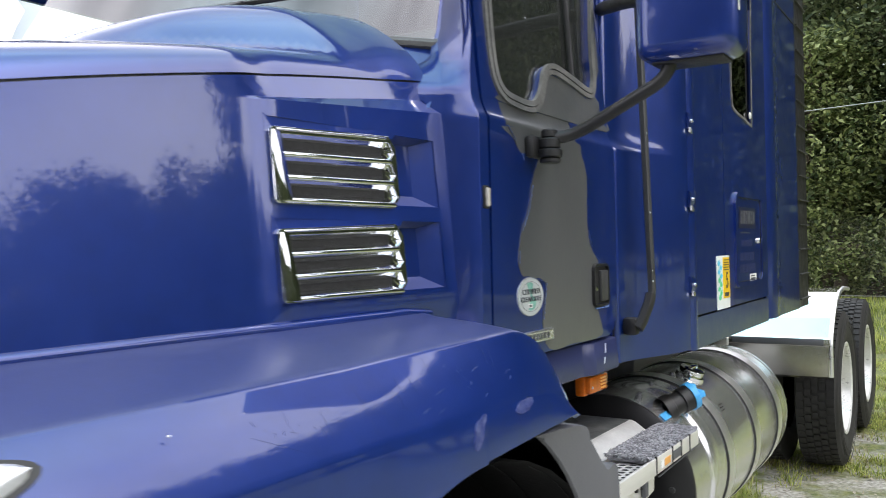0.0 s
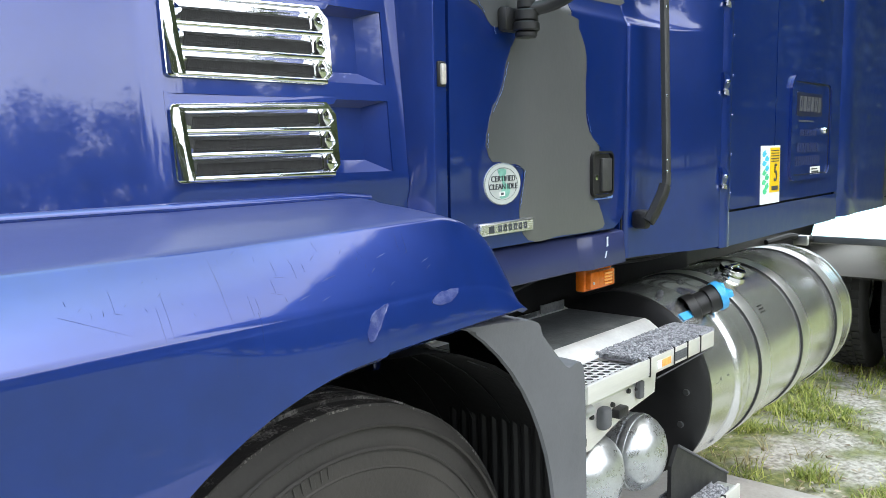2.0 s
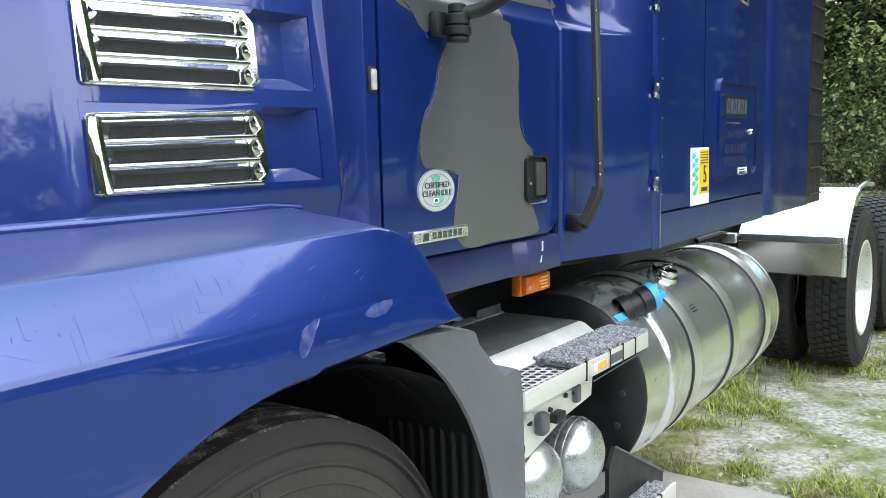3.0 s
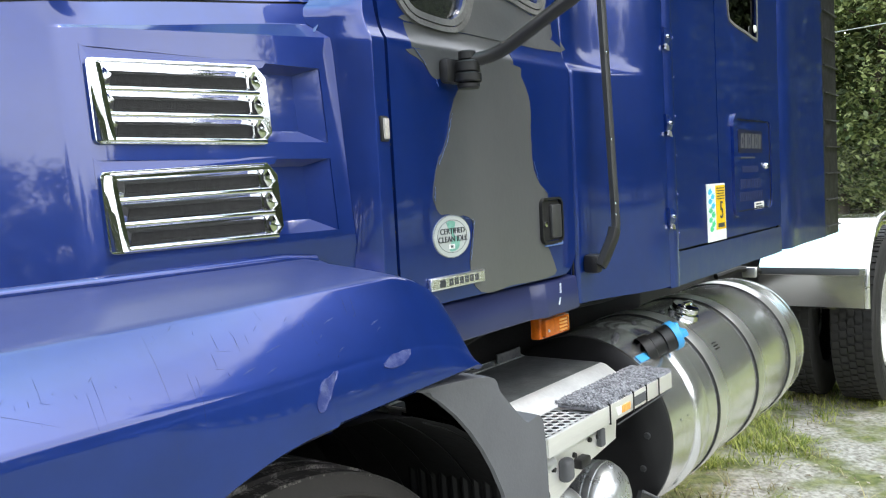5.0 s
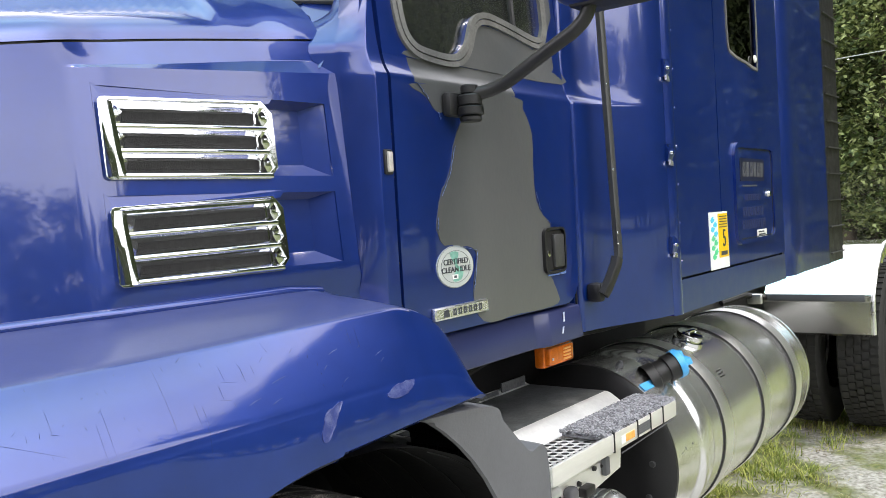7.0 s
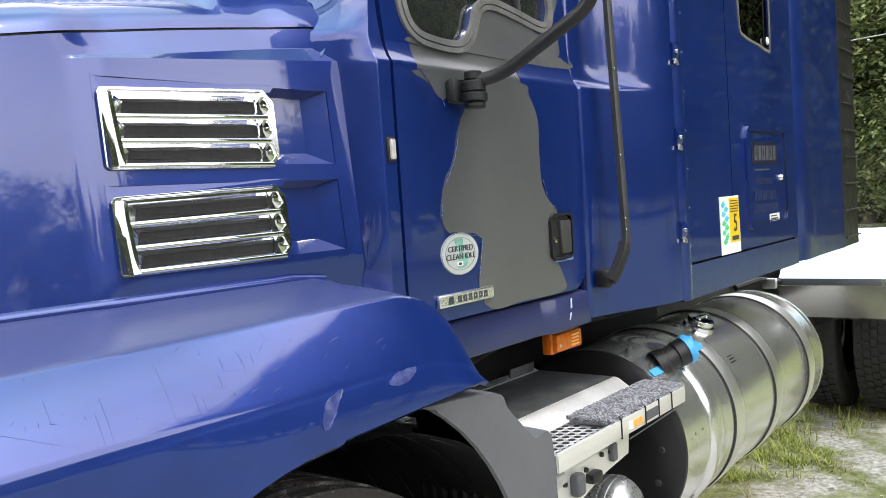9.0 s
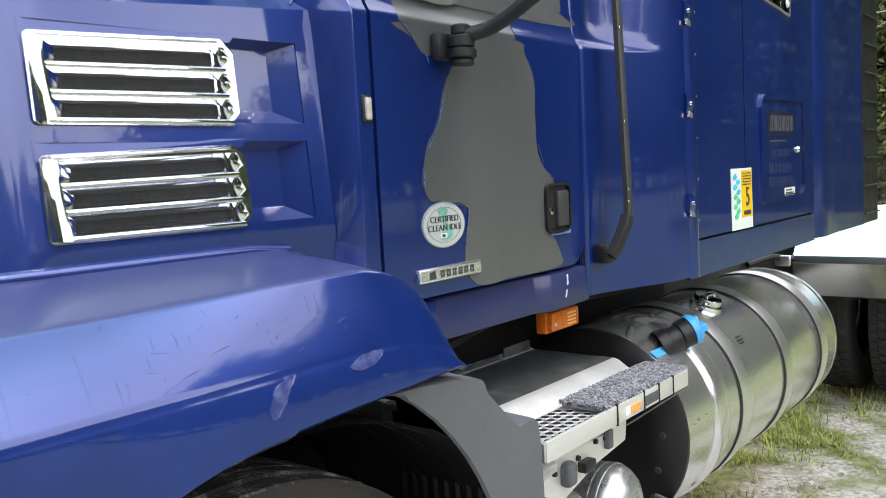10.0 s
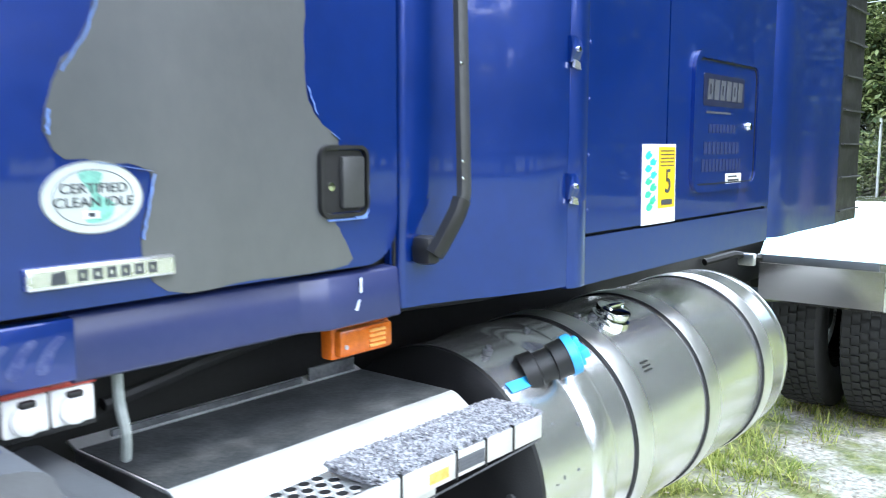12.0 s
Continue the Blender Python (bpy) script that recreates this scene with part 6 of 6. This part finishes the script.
part("cap_bar", merge(None, box(0.036, 0.050, -0.038, 0.038, -0.008, 0.008, 0.003), fm), CHROME, tank)
for x, d in ((1.12, 108), (1.30, 104), (1.53, 104), (1.58, 107)):
    part("tank_fitting", revolve([(-0.005, 0.012), (0.005, 0.012), (0.007, 0.008), (0.014, 0.007), (0.014, 0)], 12, Matrix.Translation((x, TY + TR * math.cos(radians(d)), TZ + TR * math.sin(radians(d)))) @ Matrix.Rotation(radians(d), 4, "X") @ Matrix.Rotation(radians(90), 4, "Z")), GREYP, tank)
for k in range(6):
    x, d = random.uniform(1.07, 1.23), random.uniform(140, 176)
    part("scuff", on_tank(x, x + random.uniform(0.003, 0.008), d, d + random.uniform(0.5, 2.2), -0.0055), GREYP, tank)
part("tank_hanger", box(1.44, 1.50, 0.10, 0.60, 0.38, 0.43), CHASSIS, tank)

# ---- rear quarter fender ----
FX = 4.03
sect = [(FX + 0.018, 0.668), (FX, 0.680), (FX, 0.868), (FX - 0.035, 0.876), (FX - 0.035, 0.912), (FX + 0.012, 0.918), (FX + 0.12, 1.03), (FX + 0.26, 1.125), (FX + 0.42, 1.175), (FX + 0.62, 1.192), (FX + 0.86, 1.175)]
QALU = mat("mottled_aluminium", (0.80, 0.79, 0.77), 0.15, 1.0, var=0.04, scale=4, bump=0.035, bscale=3.0, rvar=0.04)
qf = part("quarter_fender", grid(list(range(len(sect))), [-0.122, 0.48], lambda i, y: (sect[i][0], y, sect[i][1]), thick=(0.006, 0, -0.004)), QALU, truck, "bright aluminium quarter fender over the drive wheels", smooth=False)
part("fender_edge", tube([(x, -0.124, z) for x, z in sect[1:3]] + [(x, -0.124, z) for x, z in sect[5:]], 0.014, 10), ALU, qf, "rolled fender edge")
part("light_bar", box(FX - 0.042, FX - 0.034, -0.09, 0.46, 0.874, 0.914, 0.003), GREYP, qf, "dark channel strip")
part("fender_bracket", tube([(FX - 0.02, 0.46, 0.89), (FX - 0.25, 0.52, 0.93), (FX - 0.42, 0.60, 0.90)], 0.018, 8), CHASSIS, qf)
part("bracket_tab", box(FX - 0.20, FX - 0.16, 0.44, 0.52, 0.87, 0.93, 0.006), ALU_DULL, qf)

# ---- ground ----
gx = sorted(set(lin(-60, 0, 12) + lin(0, 12, 48) + lin(12, 60, 16) + [120, 400, -120, -400]))
gy = sorted(set(lin(-60, -4, 12) + lin(-4, 6, 40) + lin(6, 60, 12) + [120, 400, -120, -400]))
def ground_pt(x, y):
    near = 1 - smooth01((math.hypot(x - 3, y) - 8) / 10)
    h = 0.020 * noise.noise(Vector((x * 0.9, y * 0.9, 0))) * near
    return (x, y, h - 0.012 if x > 2.36 or y < -3.5 else -0.03)


ground = obj("ground", grid(gx, gy, ground_pt), GROUND, True)
tagged(ground, "sandy ground with patchy grass", "ground", kind="structure")
pad = obj("pavement", box(-9, 2.325, -3.4, 5, -0.12, 0.0, 0.012), CONCRETE, True)
tagged(pad, "worn pale concrete pad under the truck's front", "concrete pad", kind="structure")


def blade(bm, x, y, z, h, w, a, bend):
    dx, dy = math.cos(a), math.sin(a)
    p = [(x - dy * w, y + dx * w, z), (x + dy * w, y - dx * w, z), (x + dx * bend * 0.35 + dy * w * 0.7, y + dy * bend * 0.35 - dx * w * 0.7, z + h * 0.6), (x + dx * bend * 0.35 - dy * w * 0.7, y + dy * bend * 0.35 + dx * w * 0.7, z + h * 0.6), (x + dx * bend, y + dy * bend, z + h)]
    v = [bm.verts.new(q) for q in p]
    bm.faces.new((v[0], v[1], v[2], v[3]))
    bm.faces.new((v[3], v[2], v[4]))


def turf(x, y):
    return 0.5 + 0.5 * noise.noise(Vector((x * 1.15 + 7, y * 1.15, 3))) + 0.45 * noise.noise(Vector((x * 4.5, y * 4.5, 1))) + 0.05 * min(4, max(0, x - 3))


for label, material, tufts, lo in (("patchy green grass tufts on sand", GRASS, 7200, 0.54), ("dry straw among the grass", STRAW, 1300, 0.34)):
    bm = bmesh.new()
    made = 0
    while made < tufts:
        x = 2.34 + 11 * random.random() ** 1.6
        y = random.uniform(-2.2, 2.0 + 0.1 * x)
        if turf(x, y) < lo + 0.25 * random.random():
            continue
        made += 1
        size = random.choice((0.55, 0.7, 0.9, 1.0, 1.5))
        for _ in range(random.randint(9, 18)):
            bx_, by_ = x + random.gauss(0, 0.035), y + random.gauss(0, 0.035)
            if bx_ < 2.34:
                continue
            blade(bm, bx_, by_, -0.02, size * random.uniform(0.018, 0.062), random.uniform(0.0020, 0.0042), random.uniform(0, 6.28), random.uniform(0.02, 0.085) * size)
    g = obj("grass", bm, material)
    tagged(g, label, "grass", kind="stuff")
# leaf litter and pebbles on the sand
bm = bmesh.new()
for _ in range(1100):
    x, y = 2.36 + 5.5 * random.random() ** 1.4, random.uniform(-1.8, 1.2)
    l, a, z = random.uniform(0.006, 0.022), random.uniform(0, 6.28), -0.012 + 0.020 * noise.noise(Vector((x * 0.9, y * 0.9, 0))) + 0.006
    ux, uy = math.cos(a) * l, math.sin(a) * l
    v = [bm.verts.new(p) for p in ((x - ux, y - uy, z), (x + uy * 0.5, y - ux * 0.5, z + l * 0.35), (x + ux, y + uy, z + l * random.uniform(0, 0.4)), (x - uy * 0.5, y + ux * 0.5, z + l * 0.2))]
    bm.faces.new(v)
tagged(obj("leaf_litter", bm, mat("dead_leaves", (0.20, 0.16, 0.11), 0.9, color2=(0.42, 0.37, 0.29), scale=30, random=0.9)), "dead leaves and bits scattered on the sand", "leaf litter", kind="stuff")
# coarser turf towards the fence
bm = bmesh.new()
for _ in range(5200):
    x, y = 11 + 12 * random.random(), random.uniform(-3, 7)
    for _ in range(4):
        blade(bm, x + random.gauss(0, 0.09), y + random.gauss(0, 0.09), -0.02, random.uniform(0.05, 0.16), 0.007, random.uniform(0, 6.28), random.uniform(0.02, 0.08))
tagged(obj("grass", bm, GRASS), "taller grass along the fence", "grass", kind="stuff")


# ---- fence and wire ----
FENX = 22.6
fence = thing("chain_link_fence", "grey chain link fence in front of the trees", "fence")
for k in range(7):
    y = -2.1 + 3.05 * k
    part("fence_post", tube([(FENX, y, -0.1), (FENX, y, 2.15)], 0.033, 10), GALV, fence)
for z in (0.08,):
    part("fence_rail", tube([(FENX, -2.1, z), (FENX, 16.2, z)], 0.009, 8), GALV, fence)
bm = bmesh.new()
h = 2.05
for k in range(0, 190):
    for s in (1, -1):
        y0 = -2.1 + 0.085 * k
        a = (FENX - 0.04, y0 if s > 0 else y0 + h, 0.06)
        b = (FENX - 0.04, y0 + h if s > 0 else y0, 0.06 + h)
        d = 0.0006
        v = [bm.verts.new(p) for p in ((a[0], a[1] - d, a[2]), (a[0], a[1] + d, a[2]), (b[0], b[1] + d, b[2]), (b[0], b[1] - d, b[2]))]
        bm.faces.new(v)
part("chain_link", bm, GALV, fence, "woven wire mesh", smooth=False)
wire = obj("overhead_wire", tube([(19, -16, 5.2), (19.5, -4, 4.75), (20, 4, 4.55), (21, 16, 4.5)], 0.012, 6), GALV, True)
tagged(wire, "thin pale overhead wire before the trees", "wire")


# ---- trees ----
def clump(bm, c, r, n, leaf):
    for _ in range(n):
        d = Vector((random.gauss(0, 1), random.gauss(0, 1), random.gauss(0, 0.8)))
        p = c + d.normalized() * r * random.random() ** 0.45
        e = Euler((random.uniform(-0.9, 0.9), random.uniform(-0.9, 0.9), random.uniform(0, 6.28))).to_matrix()
        l = leaf * random.uniform(0.6, 1.4)
        pts = [e @ Vector(q) * l for q in ((-0.5, 0, 0), (-0.1, -0.26, 0.03), (0.5, 0, -0.08), (-0.1, 0.26, 0.03))]
        v = [bm.verts.new(p + q) for q in pts]
        bm.faces.new((v[0], v[1], v[2]))
        bm.faces.new((v[0], v[2], v[3]))


def tree(name, height, spread, low, clumps, leaves, leaf, material, label, group):
    t = thing(name, label, "tree", group)
    lean_ = Vector((random.uniform(-0.3, 0.3), random.uniform(-0.3, 0.3), 0))
    pts = [Vector((0, 0, -0.15))] + [Vector((0, 0, height * f)) + lean_ * f * 2 + Vector((random.uniform(-0.1, 0.1), random.uniform(-0.1, 0.1), 0)) for f in (0.1, 0.3, 0.5, 0.7, 0.88)]
    bm = tube(pts, [0.24, 0.19, 0.16, 0.12, 0.08, 0.03], 10)
    cb = bmesh.new()
    for k in range(clumps):
        f = low + (1 - low) * random.random()
        a = random.uniform(0, 6.28)
        rad = spread * (0.35 + 0.65 * math.sin(math.pi * min(1, (f - low) / (1 - low) * 0.8 + 0.18))) * random.uniform(0.35, 1.0)
        base = Vector((0, 0, height * f * 0.82)) + lean_ * f * 2
        tip = base + Vector((math.cos(a) * rad, math.sin(a) * rad, height * 0.08 * random.uniform(0, 1.4)))
        if k % 3 == 0:
            tube([base, base.lerp(tip, 0.5) + Vector((0, 0, 0.1)), tip], [0.055, 0.035, 0.012], 6, bm=bm)
        clump(cb, tip, random.uniform(0.45, 0.95) * spread / 2.4, leaves, leaf)
    part("trunk", bm, BARK, t)
    part("crown", cb, material, t, smooth=False)
    return t


oak = tree("oak_tree", 11.0, 3.0, 0.14, 130, 110, 0.20, LEAF, "tall leafy oak with dense dark crown", "trees behind the fence")
oak.location = (26.0, 1.2, 0)
pine = tree("broadleaf_tree", 8.0, 2.4, 0.08, 100, 110, 0.17, LEAF2, "broadleaf tree overgrown with vines", "trees behind the fence")
pine.location = (24.6, 3.4, 0)
for k in range(15):
    y = -16 + 1.9 * k + random.uniform(-0.5, 0.5)
    big = 0.9 if y < -5 else 1.1
    copy_thing(oak if k % 2 else pine, pose(random.uniform(25.5, 27.5), y, -0.3, 0, 0, random.uniform(0, 360)) @ Matrix.Scale(big * random.uniform(0.95, 1.25), 4))
for k in range(11):
    copy_thing(oak, pose(random.uniform(29.5, 32.5), -17 + 2.7 * k, -1.0, 0, 0, random.uniform(0, 360)) @ Matrix.Scale(random.uniform(0.95, 1.2), 4))
for k in range(13):
    copy_thing(pine, pose(24.4 + random.uniform(-0.3, 0.8), -14 + 2.1 * k, -1.2, 0, 0, random.uniform(0, 360)) @ Matrix.Diagonal((0.75, 0.75, 0.62, 1)))
# the unseen wood across the yard, its heights set for what paint and chrome mirror
for k in range(76):
    x = -52 + 1.75 * k + random.uniform(-0.6, 0.6)
    tall = 1.1 + 0.55 * smooth01((-8 - x) / 8) if x < 6 else 1.1 + 0.28 * smooth01((x - 6) / 16) + 0.34 * smooth01((x - 30) / 4) * (1 - smooth01((x - 56) / 4))
    copy_thing(oak if k % 3 or k > 40 else pine, pose(x, (-39 if k % 2 else -43) - random.uniform(0, 2), -0.8, 0, 0, random.uniform(0, 360)) @ Matrix.Scale(random.uniform(0.80, 1.0) * tall, 4))
# unseen row added ahead of the truck so cowl and vent pockets mirror dark
for k in range(24):
    copy_thing(oak, pose(-38 - random.uniform(0, 3), -38 + 2.5 * k, -0.6, 0, 0, random.uniform(0, 360)) @ Matrix.Scale(random.uniform(1.4, 1.7), 4))
# tall unseen trees standing nearer, beside the yard, placed for their image in the fender
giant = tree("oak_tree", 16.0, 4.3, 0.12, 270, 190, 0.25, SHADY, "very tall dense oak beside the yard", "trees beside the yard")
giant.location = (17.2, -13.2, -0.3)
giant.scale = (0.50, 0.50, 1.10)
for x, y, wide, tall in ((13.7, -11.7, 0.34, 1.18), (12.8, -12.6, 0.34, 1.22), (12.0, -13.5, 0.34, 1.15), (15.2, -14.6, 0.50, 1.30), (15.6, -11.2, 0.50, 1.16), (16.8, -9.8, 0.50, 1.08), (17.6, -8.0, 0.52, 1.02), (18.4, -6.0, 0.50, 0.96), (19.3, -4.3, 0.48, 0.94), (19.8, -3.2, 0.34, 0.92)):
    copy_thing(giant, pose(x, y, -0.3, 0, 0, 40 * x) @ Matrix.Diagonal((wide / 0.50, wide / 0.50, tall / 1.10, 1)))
bush = tree("roadside_bush", 1.7, 1.2, 0.08, 34, 46, 0.12, LEAF2, "low bush along the fence", "bushes along the fence")
bush.location = (23.4, 2.2, 0)
for k in range(16):
    copy_thing(bush, pose(23.3 + random.uniform(-0.2, 0.6), -9 + 1.3 * k, 0, 0, 0, random.uniform(0, 360)) @ Matrix.Scale(random.uniform(0.7, 1.25), 4))
